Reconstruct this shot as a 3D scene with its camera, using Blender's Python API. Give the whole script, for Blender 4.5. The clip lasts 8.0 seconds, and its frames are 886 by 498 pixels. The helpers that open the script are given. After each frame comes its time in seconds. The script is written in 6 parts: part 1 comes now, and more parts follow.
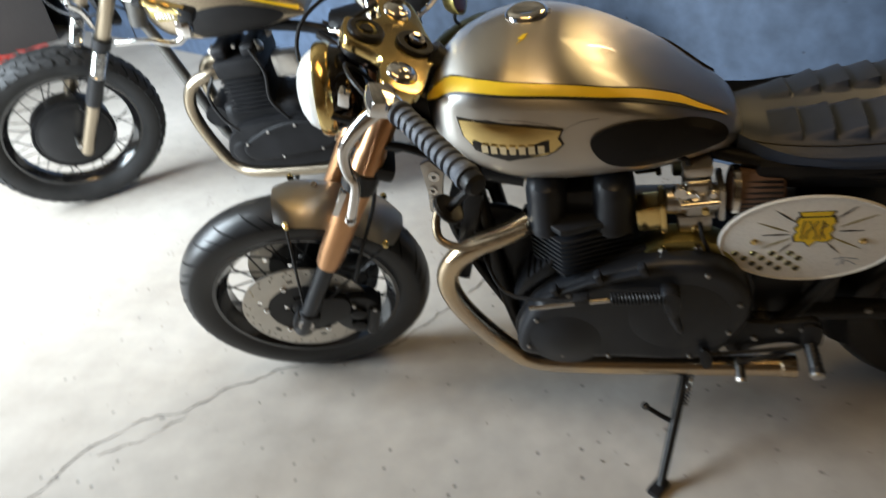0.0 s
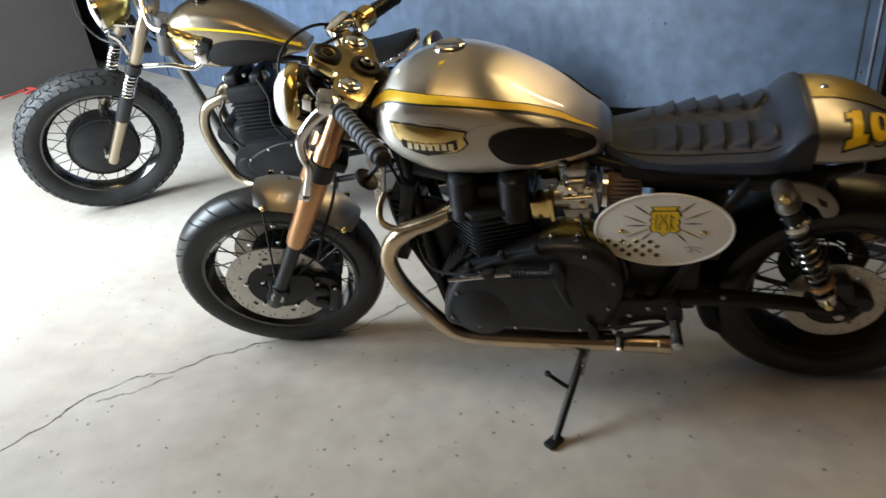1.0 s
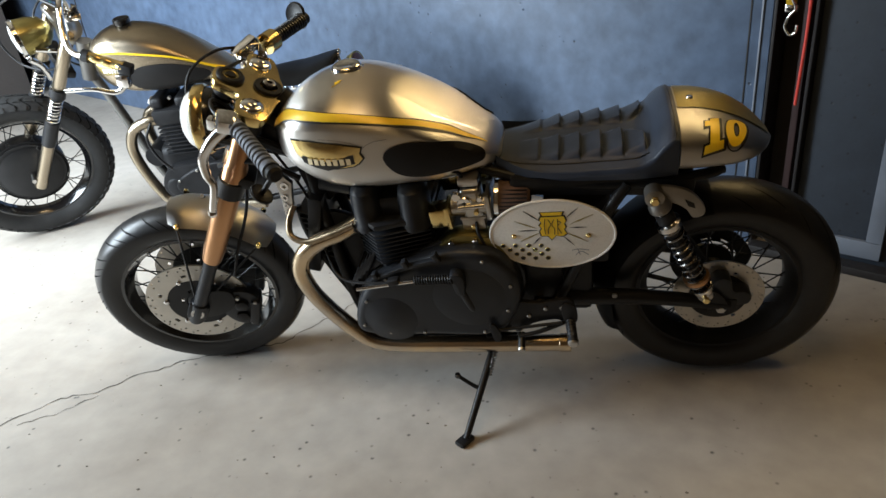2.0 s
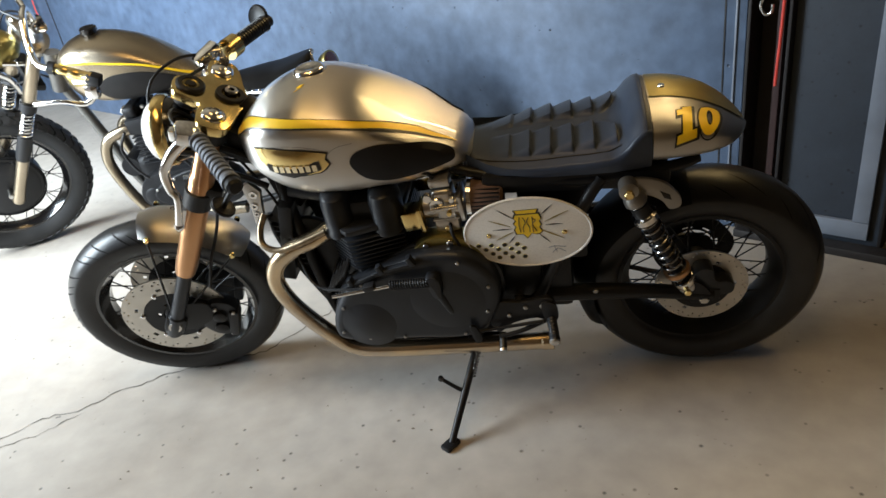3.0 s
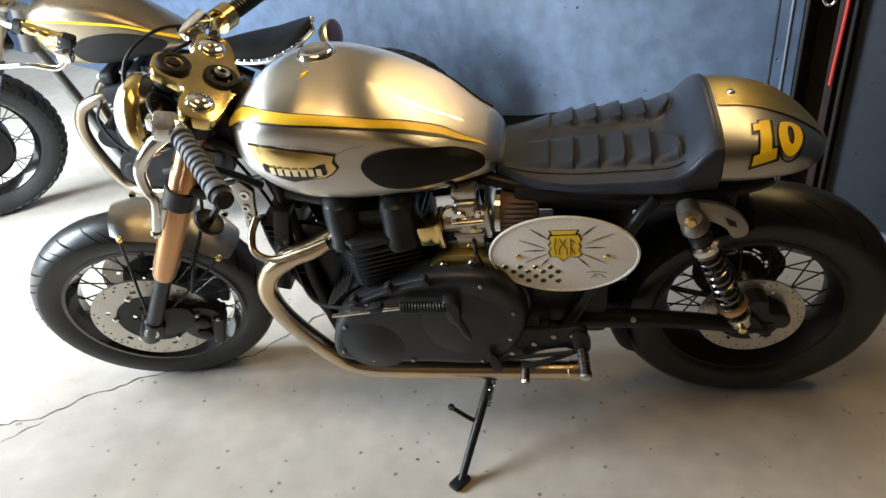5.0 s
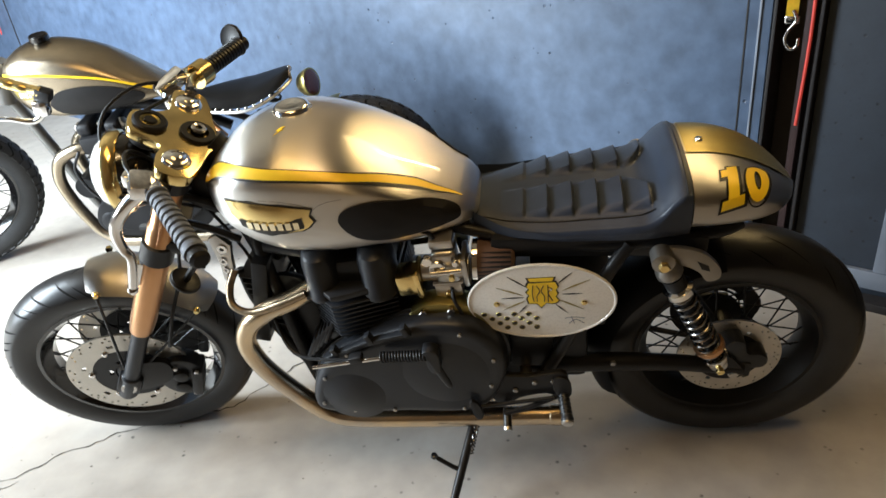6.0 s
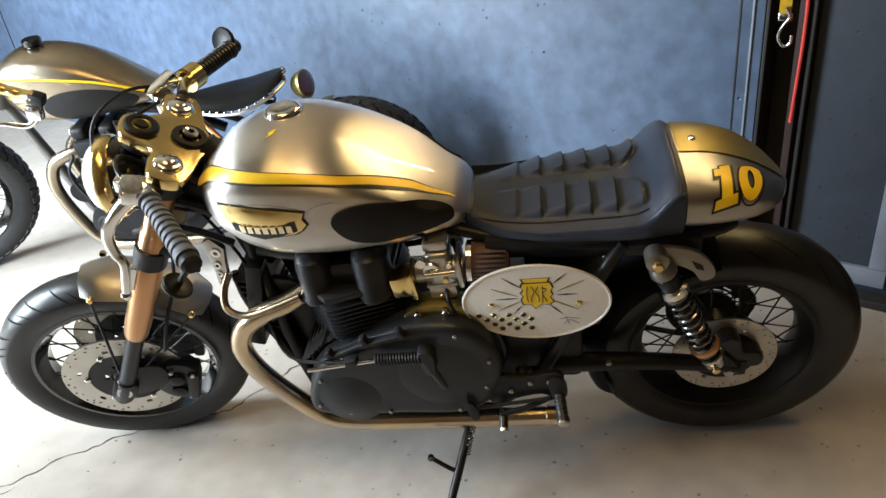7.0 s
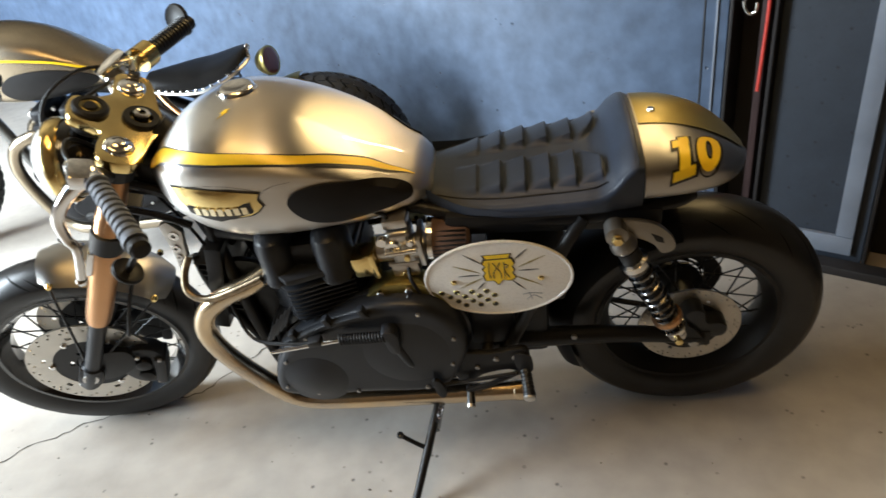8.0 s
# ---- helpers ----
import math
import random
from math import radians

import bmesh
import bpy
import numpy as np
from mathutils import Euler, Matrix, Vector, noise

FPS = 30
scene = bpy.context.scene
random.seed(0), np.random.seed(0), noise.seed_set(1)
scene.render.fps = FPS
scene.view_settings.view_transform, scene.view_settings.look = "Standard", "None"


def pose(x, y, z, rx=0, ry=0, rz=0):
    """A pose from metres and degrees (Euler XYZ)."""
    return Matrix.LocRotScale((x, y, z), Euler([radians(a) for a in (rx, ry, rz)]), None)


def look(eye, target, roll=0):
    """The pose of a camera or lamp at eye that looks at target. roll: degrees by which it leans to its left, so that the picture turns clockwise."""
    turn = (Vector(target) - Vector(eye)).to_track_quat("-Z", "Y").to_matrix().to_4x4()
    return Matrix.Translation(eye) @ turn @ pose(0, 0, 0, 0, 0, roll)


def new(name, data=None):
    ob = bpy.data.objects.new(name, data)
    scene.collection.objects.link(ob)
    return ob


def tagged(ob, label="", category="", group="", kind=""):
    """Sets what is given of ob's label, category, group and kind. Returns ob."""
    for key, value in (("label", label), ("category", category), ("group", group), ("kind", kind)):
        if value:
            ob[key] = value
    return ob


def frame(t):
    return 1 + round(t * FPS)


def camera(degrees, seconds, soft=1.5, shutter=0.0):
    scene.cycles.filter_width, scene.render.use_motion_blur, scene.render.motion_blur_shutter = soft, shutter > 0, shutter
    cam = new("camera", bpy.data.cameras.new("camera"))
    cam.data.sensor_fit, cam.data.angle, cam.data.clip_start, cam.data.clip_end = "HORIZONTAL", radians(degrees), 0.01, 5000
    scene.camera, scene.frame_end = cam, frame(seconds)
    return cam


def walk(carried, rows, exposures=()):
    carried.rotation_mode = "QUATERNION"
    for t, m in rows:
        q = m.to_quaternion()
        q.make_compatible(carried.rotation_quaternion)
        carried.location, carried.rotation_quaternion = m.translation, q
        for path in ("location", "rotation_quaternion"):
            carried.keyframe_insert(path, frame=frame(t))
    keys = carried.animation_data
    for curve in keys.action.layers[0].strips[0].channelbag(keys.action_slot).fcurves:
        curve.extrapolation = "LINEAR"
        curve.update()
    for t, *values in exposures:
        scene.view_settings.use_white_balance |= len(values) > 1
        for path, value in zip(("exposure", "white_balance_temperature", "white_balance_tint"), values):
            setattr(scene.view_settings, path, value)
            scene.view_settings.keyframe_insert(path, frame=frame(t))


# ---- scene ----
cam = camera(65.7, 8.0, shutter=0.5)
PATH = [
    (0, (-0.025, -1.343, 1.284), (-0.482, 0.279, 0.207), -9.1),
    (0.2, (-0.034, -1.402, 1.304), (-0.433, 0.2, 0.174), -6.3),
    (0.5, (0.051, -1.486, 1.297), (-0.442, 0.171, 0.291), -7.3),
    (1, (0.243, -1.666, 1.293), (-0.266, 0.025, 0.354), -6.4),
    (1.5, (0.343, -1.727, 1.302), (-0.113, -0.012, 0.379), -6.4),
    (1.7, (0.372, -1.728, 1.302), (-0.034, 0.012, 0.404), -5.9),
    (2.8, (0.434, -1.668, 1.292), (0.024, 0.045, 0.345), -8.5),
    (3, (0.447, -1.664, 1.301), (0.054, 0.062, 0.37), -9.2),
    (3.5, (0.434, -1.594, 1.303), (0.048, 0.12, 0.346), -10.8),
    (4, (0.372, -1.467, 1.309), (0.169, 0.255, 0.313), -7.6),
    (4.5, (0.35, -1.425, 1.301), (0.093, 0.267, 0.267), -6.4),
    (5, (0.335, -1.424, 1.303), (-0.022, 0.256, 0.278), -6.5),
    (5.2, (0.339, -1.425, 1.309), (0.008, 0.262, 0.287), -5.7),
    (6.3, (0.348, -1.413, 1.333), (0.046, 0.333, 0.406), -7.1),
    (6.5, (0.349, -1.416, 1.331), (0.049, 0.329, 0.402), -6.8),
    (7, (0.357, -1.409, 1.333), (0.054, 0.328, 0.389), -7.4),
    (7.5, (0.361, -1.41, 1.331), (0.048, 0.315, 0.369), -7.5),
    (8, (0.404, -1.391, 1.326), (0.139, 0.313, 0.314), -8.2),
]
walk(cam, [(t, look(eye, target, roll)) for t, eye, target, roll in PATH], [(0.0, -0.25), (1.7, -0.35), (3.0, -0.05), (3.6, 0.05), (4.3, 0.33), (5.2, 0.25), (6.3, 0.3), (8.0, 0.3)])

# ---- world and light ----
ROOM = Matrix.Rotation(radians(-31.4), 4, "Z")      # room axes: u along the back wall, n towards it

world = bpy.data.worlds.new("sky")
scene.world = world
world.use_nodes = True
sky = world.node_tree.nodes.new("ShaderNodeTexSky")
sky.sky_type, sky.sun_disc = "NISHITA", False
sky.sun_elevation, sky.sun_rotation = radians(50), radians(150)
world.node_tree.links.new(sky.outputs[0], world.node_tree.nodes["Background"].inputs[0])
world.node_tree.nodes["Background"].inputs[1].default_value = 0.08


def lamp(name, kind, m, energy, color, **sizes):
    data = bpy.data.lights.new(name, kind)
    data.energy, data.color = energy, color
    if kind == "AREA":
        data.shape, data.size, data.size_y = "RECTANGLE", sizes["x"], sizes["y"]
    if kind == "SUN":
        data.angle = radians(sizes["angle"])
    ob = new(name, data)
    ob.matrix_world = m
    return ob


lamp("sun", "SUN", look((0, 0, 8), (-1.2, 3.0, 4.4)), 3.0, (1.0, 0.95, 0.88), angle=0.5)
# daylight of the open roller door
lamp("door_daylight", "AREA", ROOM @ pose(-2.72, -2.32, 1.75, 63, 0, 19), 650, (0.79, 0.91, 1.0), x=2.1, y=2.3)
# warm strip lamp under the ceiling
lamp("strip_lamp_light", "AREA", ROOM @ pose(0.50, -1.20, 3.40, 0, 0, 0), 22, (1.0, 0.63, 0.22), x=1.9, y=1.1)
# unseen warm lamp, added behind the low wall for gold reflections on the tank
lamp("added_back_light", "AREA", ROOM @ pose(0.75, 2.10, 3.34, 0, 0, -16), 64, (1.0, 0.71, 0.31), x=1.9, y=1.2)

# ---- materials ----


def material(name, color, rough=0.5, metal=0.0, vary=0.15, scale=6.0, bump=0.0, grain=250.0, coat=0.0, stretch=(1, 1, 1), second=None, spec=0.5):
    """Base colour with broad stains and fine grain, in metres of the object."""
    m = bpy.data.materials.new(name)
    m.use_nodes = True
    nodes, links = m.node_tree.nodes, m.node_tree.links
    bsdf = nodes["Principled BSDF"]
    coord = nodes.new("ShaderNodeTexCoord")
    mapping = nodes.new("ShaderNodeMapping")
    mapping.inputs["Scale"].default_value = stretch
    links.new(coord.outputs["Object"], mapping.inputs[0])
    broad = nodes.new("ShaderNodeTexNoise")
    broad.inputs["Scale"].default_value, broad.inputs["Detail"].default_value = scale, 6.0
    links.new(coord.outputs["Object"], broad.inputs["Vector"])
    fine = nodes.new("ShaderNodeTexNoise")
    fine.inputs["Scale"].default_value, fine.inputs["Detail"].default_value = grain, 3.0
    links.new(mapping.outputs[0], fine.inputs["Vector"])
    ramp = nodes.new("ShaderNodeValToRGB")
    low = second or tuple(c * (1 - vary) for c in color)
    high = tuple(min(1.0, c * (1 + vary)) for c in color)
    ramp.color_ramp.elements[0].position, ramp.color_ramp.elements[1].position = 0.32, 0.68
    ramp.color_ramp.elements[0].color, ramp.color_ramp.elements[1].color = (*low, 1), (*high, 1)
    links.new(broad.outputs[0], ramp.inputs[0])
    links.new(ramp.outputs[0], bsdf.inputs["Base Color"])
    span = nodes.new("ShaderNodeMapRange")
    span.inputs["To Min"].default_value, span.inputs["To Max"].default_value = max(0.02, rough * 0.8), min(1.0, rough * 1.2)
    links.new(fine.outputs[0], span.inputs[0])
    links.new(span.outputs[0], bsdf.inputs["Roughness"])
    bsdf.inputs["Metallic"].default_value = metal
    bsdf.inputs["Specular IOR Level"].default_value = spec
    if coat:
        bsdf.inputs["Coat Weight"].default_value, bsdf.inputs["Coat Roughness"].default_value = coat, 0.06
    if bump:
        node = nodes.new("ShaderNodeBump")
        node.inputs["Strength"].default_value, node.inputs["Distance"].default_value = 1.0, bump
        links.new(fine.outputs[0], node.inputs["Height"])
        links.new(node.outputs[0], bsdf.inputs["Normal"])
    return m


def concrete(name, color, dark, pale, pits=0.5, rough=0.7, patch=1.1, depth=0.003, blotch=0.3):
    """Concrete: broad stains, small blotches and pin holes."""
    m = material(name, color, rough, 0, 0.1, patch, 0.0, 90)
    nodes, links = m.node_tree.nodes, m.node_tree.links
    bsdf = nodes["Principled BSDF"]
    base = bsdf.inputs["Base Color"].links[0].from_node
    base.color_ramp.elements[0].color, base.color_ramp.elements[1].color = (*dark, 1), (*pale, 1)
    mid = base.color_ramp.elements.new(0.5)
    mid.color = (*color, 1)
    coord = [n for n in nodes if n.bl_idname == "ShaderNodeTexCoord"][0]
    small = nodes.new("ShaderNodeTexNoise")
    small.inputs["Scale"].default_value, small.inputs["Detail"].default_value = 14, 8
    links.new(coord.outputs["Object"], small.inputs["Vector"])
    mix = nodes.new("ShaderNodeMix")
    mix.data_type, mix.blend_type = "RGBA", "OVERLAY"
    mix.inputs["Factor"].default_value = blotch
    links.new(base.outputs[0], mix.inputs["A"])
    links.new(small.outputs[0], mix.inputs["B"])
    cells = nodes.new("ShaderNodeTexVoronoi")
    cells.inputs["Scale"].default_value = 26
    links.new(coord.outputs["Object"], cells.inputs["Vector"])
    gate = nodes.new("ShaderNodeTexNoise")
    gate.inputs["Scale"].default_value = 9
    links.new(coord.outputs["Object"], gate.inputs["Vector"])
    hole = nodes.new("ShaderNodeMapRange")
    hole.inputs["From Min"].default_value, hole.inputs["From Max"].default_value = 0.02, 0.17
    links.new(cells.outputs["Distance"], hole.inputs[0])
    some = nodes.new("ShaderNodeMapRange")
    some.inputs["From Min"].default_value, some.inputs["From Max"].default_value = 0.62 - 0.2 * pits, 0.66 - 0.2 * pits
    some.inputs["To Min"].default_value, some.inputs["To Max"].default_value = 0.0, 1.0
    links.new(gate.outputs[0], some.inputs[0])
    keep = nodes.new("ShaderNodeMath")
    keep.operation = "MAXIMUM"
    links.new(hole.outputs[0], keep.inputs[0])
    links.new(some.outputs[0], keep.inputs[1])
    dim = nodes.new("ShaderNodeMix")
    dim.data_type, dim.blend_type = "RGBA", "MULTIPLY"
    dim.inputs["Factor"].default_value = 0.8
    links.new(mix.outputs["Result"], dim.inputs["A"])
    links.new(keep.outputs[0], dim.inputs["B"])
    links.new(dim.outputs["Result"], bsdf.inputs["Base Color"])
    high = nodes.new("ShaderNodeMath")
    high.operation = "MULTIPLY_ADD"
    high.inputs[1].default_value = 0.5
    links.new(small.outputs[0], high.inputs[0])
    links.new(keep.outputs[0], high.inputs[2])
    node = nodes.new("ShaderNodeBump")
    node.inputs["Strength"].default_value, node.inputs["Distance"].default_value = 0.8, depth
    links.new(high.outputs[0], node.inputs["Height"])
    links.new(node.outputs[0], bsdf.inputs["Normal"])
    return m


FLOOR = concrete("worn_concrete", (0.35, 0.315, 0.275), (0.25, 0.218, 0.185), (0.42, 0.385, 0.345), 0.9, 0.55, 0.9, 0.0015, 0.2)
BLUE_WALL = concrete("blue_painted_concrete", (0.060, 0.090, 0.146), (0.044, 0.068, 0.115), (0.079, 0.113, 0.176), 1.15, 0.5, 0.8, 0.004, 0.55)
DARK_BLUE = concrete("dark_blue_panel", (0.022, 0.029, 0.041), (0.018, 0.024, 0.034), (0.027, 0.035, 0.049), 0.1, 0.55, 1.5, 0.001)
BROWN_WALL = material("brown_plaster", (0.046, 0.038, 0.034), 0.8, 0, 0.15, 1.2, 0.001, 60)
PLASTER = material("grey_plaster", (0.17, 0.15, 0.135), 0.85, 0, 0.1, 1.0, 0.001, 60)
TIMBER = material("bare_timber_boards", (0.31, 0.25, 0.175), 0.7, 0, 0.25, 2.0, 0.001, 60, 0, (1, 12, 1))
STEEL_DARK = material("dark_primed_steel", (0.011, 0.009, 0.009), 0.6, 0.0, 0.4, 3, 0.0006, 40)
STEEL_RED = material("red_primed_steel", (0.028, 0.012, 0.011), 0.6, 0.0, 0.3, 3, 0.0006, 40)
STEEL_PALE = material("pale_painted_steel", (0.17, 0.195, 0.24), 0.5, 0.0, 0.15, 6, 0.0005, 60)
STEEL_GREY = material("dark_grey_paint", (0.10, 0.095, 0.088), 0.35, 0.3, 0.15, 8, 0, 200)
SILVER = material("brushed_silver", (0.58, 0.555, 0.515), 0.33, 1.0, 0.05, 5, 0.00003, 700, 0.0, (0.04, 1, 1))
BRONZE = material("aged_bronze_silver", (0.34, 0.285, 0.21), 0.28, 1.0, 0.10, 4, 0.0, 900)
SILVER_LOW = material("satin_silver", (0.47, 0.455, 0.43), 0.34, 1.0, 0.05, 5, 0.00005, 500, 0.0, (0.25, 1, 1))
def brushed(m, amount, turn=0.25, coat=0.0):
    """Brushing along the length: highlights spread across it."""
    nodes, links = m.node_tree.nodes, m.node_tree.links
    bsdf = nodes["Principled BSDF"]
    along = nodes.new("ShaderNodeCombineXYZ")
    along.inputs[0].default_value = 1.0
    links.new(along.outputs[0], bsdf.inputs["Tangent"])
    bsdf.inputs["Anisotropic"].default_value, bsdf.inputs["Anisotropic Rotation"].default_value = amount, turn
    bsdf.inputs["Coat Weight"].default_value, bsdf.inputs["Coat Roughness"].default_value = coat, 0.05
    return m


brushed(SILVER, 0.9, 0.25, 0.9)
brushed(SILVER_LOW, 0.7)
GOLD_PAINT = material("yellow_gold_paint", (0.93, 0.62, 0.025), 0.32, 0.1, 0.06, 20, 0, 200)
BRASS = material("polished_brass", (0.80, 0.61, 0.26), 0.17, 1.0, 0.08, 20, 0.00006, 300)
BRASS_PALE = material("pale_polished_brass", (0.90, 0.80, 0.55), 0.25, 1.0, 0.08, 20, 0.00006, 300)
ALLOY_DULL = material("dull_cast_alloy", (0.30, 0.285, 0.265), 0.42, 1.0, 0.12, 14, 0.0001, 260)
BRASS_DULL = material("brushed_brass", (0.34, 0.28, 0.10), 0.36, 1.0, 0.1, 12, 0.00008, 400)
COPPER = material("bronze_anodised", (0.55, 0.30, 0.15), 0.30, 1.0, 0.06, 10, 0.00003, 300)
PIPE = material("heat_tinted_steel", (0.56, 0.43, 0.27), 0.24, 1.0, 0.18, 9, 0.0, 120, 0, (1, 1, 1), (0.46, 0.40, 0.33))
CHROME = material("chrome", (0.78, 0.77, 0.75), 0.09, 1.0, 0.05, 12, 0, 200)
ALLOY = material("cast_alloy", (0.52, 0.50, 0.47), 0.32, 1.0, 0.12, 14, 0.0001, 260)
DISC = material("brake_disc_steel", (0.52, 0.49, 0.44), 0.38, 1.0, 0.08, 14, 0.00004, 500)
BLACK = material("satin_black", (0.010, 0.010, 0.011), 0.40, 0, 0.3, 10, 0.0001, 350, spec=0.28)
BLACK_CASE = material("black_engine_paint", (0.013, 0.0145, 0.018), 0.36, 0, 0.25, 9, 0.00006, 420, spec=0.36)
BLACK_GLOSS = material("gloss_black", (0.008, 0.008, 0.009), 0.15, 0, 0.2, 10, 0, 200, 0.6)
RUBBER = material("tyre_rubber", (0.011, 0.011, 0.0118), 0.35, 0, 0.35, 12, 0.0002, 300, spec=0.42)
RUBBER_DUSTY = material("dusty_tyre_rubber", (0.015, 0.015, 0.0155), 0.6, 0, 0.4, 10, 0.0003, 300, spec=0.35)
# the shade inside tread grooves, put into the colour of flat strips
GROOVE = material("groove_shade", (0.006, 0.006, 0.006), 0.95, 0, 0.2, 10, 0, 200, spec=0.1)
GRIP = material("grip_rubber", (0.095, 0.11, 0.14), 0.55, 0, 0.25, 15, 0.0002, 300)
LEATHER = material("black_leather", (0.024, 0.033, 0.054), 0.42, 0, 0.2, 12, 0.0002, 420, spec=0.36)
# engine black with its sheen cut, standing in for shade round the bobber's engine
BLACK_SHADED = material("shaded_black_paint", (0.010, 0.010, 0.011), 0.45, 0, 0.4, 9, 0.0002, 300, spec=0.14)
LENS_DARK = material("dark_red_lens", (0.060, 0.014, 0.010), 0.25, 0, 0.1, 20, 0, 200, 0.5)
PAD = material("knee_pad_rubber", (0.008, 0.007, 0.007), 0.55, 0, 0.25, 15, 0.0002, 500, spec=0.25)
WHITE = material("white_enamel", (0.80, 0.77, 0.72), 0.28, 0, 0.03, 8, 0, 200, 0.4)
PIN_BLACK = material("black_line_paint", (0.012, 0.011, 0.010), 0.35, 0, 0.1, 20, 0, 200)
FILTER = material("rust_brown_filter_cloth", (0.10, 0.055, 0.035), 0.85, 0, 0.3, 30, 0.0005, 300)
LENS_GLASS = material("pale_lens_glass", (0.80, 0.80, 0.78), 0.10, 0, 0.03, 10, 0, 200, 0.5)
RED_CORD = material("red_cord_sheath", (0.55, 0.045, 0.03), 0.5, 0, 0.15, 20, 0, 200)
GREEN_CORD = material("green_cord_sheath", (0.02, 0.16, 0.12), 0.5, 0, 0.15, 20, 0, 200)
YELLOW_STRAP = material("yellow_webbing", (0.72, 0.46, 0.02), 0.7, 0, 0.15, 40, 0.0005, 300)
CRACK = material("crack_shadow_dirt", (0.05, 0.043, 0.036), 0.95, 0, 0.3, 20, 0, 100, spec=0.1)
GRAVEL = material("grit_specks", (0.17, 0.145, 0.12), 0.9, 0, 0.5, 60, 0, 100)
BRAID = material("braided_bronze_hose", (0.30, 0.23, 0.15), 0.32, 1.0, 0.3, 60, 0.0002, 500)
SPRING = material("dark_polished_spring", (0.24, 0.23, 0.22), 0.16, 1.0, 0.1, 20, 0, 200)
SPOKE = material("black_spoke", (0.02, 0.02, 0.021), 0.35, 0.4, 0.2, 20, 0, 200)
SPOKE_BRIGHT = material("steel_spoke", (0.42, 0.41, 0.40), 0.3, 1.0, 0.1, 20, 0, 200)
LAMP_WHITE = bpy.data.materials.new("strip_lamp_glow")
LAMP_WHITE.use_nodes = True
LAMP_WHITE.node_tree.nodes["Principled BSDF"].inputs["Emission Color"].default_value = (1.0, 0.75, 0.45, 1)
LAMP_WHITE.node_tree.nodes["Principled BSDF"].inputs["Emission Strength"].default_value = 70.0

# ---- mesh tools ----


def under(parent):
    """The thing or its part, never deeper."""
    while parent is not None and parent.parent is not None and parent.parent.parent is not None:
        parent = parent.parent
    return parent


def part(name, bm, mat, parent=None, label="", m=None, sharp=38):
    """One mesh object from a bmesh, under a thing or a part."""
    if m is not None:
        bm.transform(m)
    bmesh.ops.recalc_face_normals(bm, faces=bm.faces)
    me = bpy.data.meshes.new(name)
    bm.to_mesh(me)
    bm.free()
    me.materials.append(mat)
    me.polygons.foreach_set("use_smooth", [True] * len(me.polygons))
    me.set_sharp_from_angle(angle=radians(sharp))
    ob = new(name, me)
    if parent is not None:
        ob.parent = under(parent)
    if label:
        ob["label"] = label
    return ob


def share(name, mesh, parent, m):
    """One more piece on a mesh that others use too."""
    ob = new(name, mesh)
    ob.parent = under(parent)
    ob.matrix_basis = m
    return ob


def thing(name, m, label, category, group="", kind=""):
    ob = new(name)
    ob.empty_display_size = 0.1
    ob.matrix_world = m
    return tagged(ob, label, category, group, kind)


def skin(rows, around=True, ends=True, bm=None):
    """A skin over rows of points."""
    bm = bm or bmesh.new()
    vs = [[bm.verts.new(p) for p in row] for row in rows]
    for a, b in zip(vs, vs[1:]):
        for i in range(len(a) if around else len(a) - 1):
            j = (i + 1) % len(a)
            bm.faces.new((a[i], a[j], b[j], b[i]))
    if ends:
        bm.faces.new(vs[0][::-1])
        bm.faces.new(vs[-1])
    return bm


def glide(points, steps=6):
    """A smooth line through the points."""
    ps = [Vector(p) for p in points]
    if len(ps) < 3:
        return ps
    ps = [2 * ps[0] - ps[1], *ps, 2 * ps[-1] - ps[-2]]
    out = []
    for a, b, c, d in zip(ps, ps[1:], ps[2:], ps[3:]):
        for i in range(steps):
            t = i / steps
            out.append(0.5 * (2 * b + (c - a) * t + (2 * a - 5 * b + 4 * c - d) * t * t + (3 * b - a - 3 * c + d) * t ** 3))
    return out + [ps[-2]]


def tube(points, r, seg=12, steps=6, bm=None, smooth=True):
    """A round bar along a line; r is one radius or one for each point."""
    ps = glide(points, steps) if smooth else [Vector(p) for p in points]
    if isinstance(r, (int, float)):
        rs = [r] * len(ps)
    else:
        at = np.linspace(0, len(r) - 1, len(ps))
        rs = [float(v) for v in np.interp(at, range(len(r)), r)]
    rows, side = [], None
    for i, p in enumerate(ps):
        way = (ps[min(i + 1, len(ps) - 1)] - ps[max(i - 1, 0)]).normalized()
        if side is None:
            side = way.orthogonal().normalized()
        side = (side - way * side.dot(way)).normalized()
        other = way.cross(side)
        rows.append([p + rs[i] * (math.cos(a) * side + math.sin(a) * other) for a in (2 * math.pi * k / seg for k in range(seg))])
    return skin(rows, True, True, bm)


def lathe(profile, seg=32, m=None, bm=None, closed=False):
    """Turns (radius, height) round the z axis. closed: the profile is a ring."""
    own = bmesh.new()
    rows = [[(r * math.cos(a), r * math.sin(a), h) for r, h in profile] for a in (2 * math.pi * k / seg for k in range(seg))]
    vs = [[own.verts.new(p) for p in row] for row in rows]
    n = len(profile)
    for k in range(seg):
        a, b = vs[k], vs[(k + 1) % seg]
        for i in range(n if closed else n - 1):
            j = (i + 1) % n
            own.faces.new((a[i], b[i], b[j], a[j]))
    bmesh.ops.remove_doubles(own, verts=own.verts, dist=1e-6)
    if m is not None:
        own.transform(m)
    return blend(bm, own)


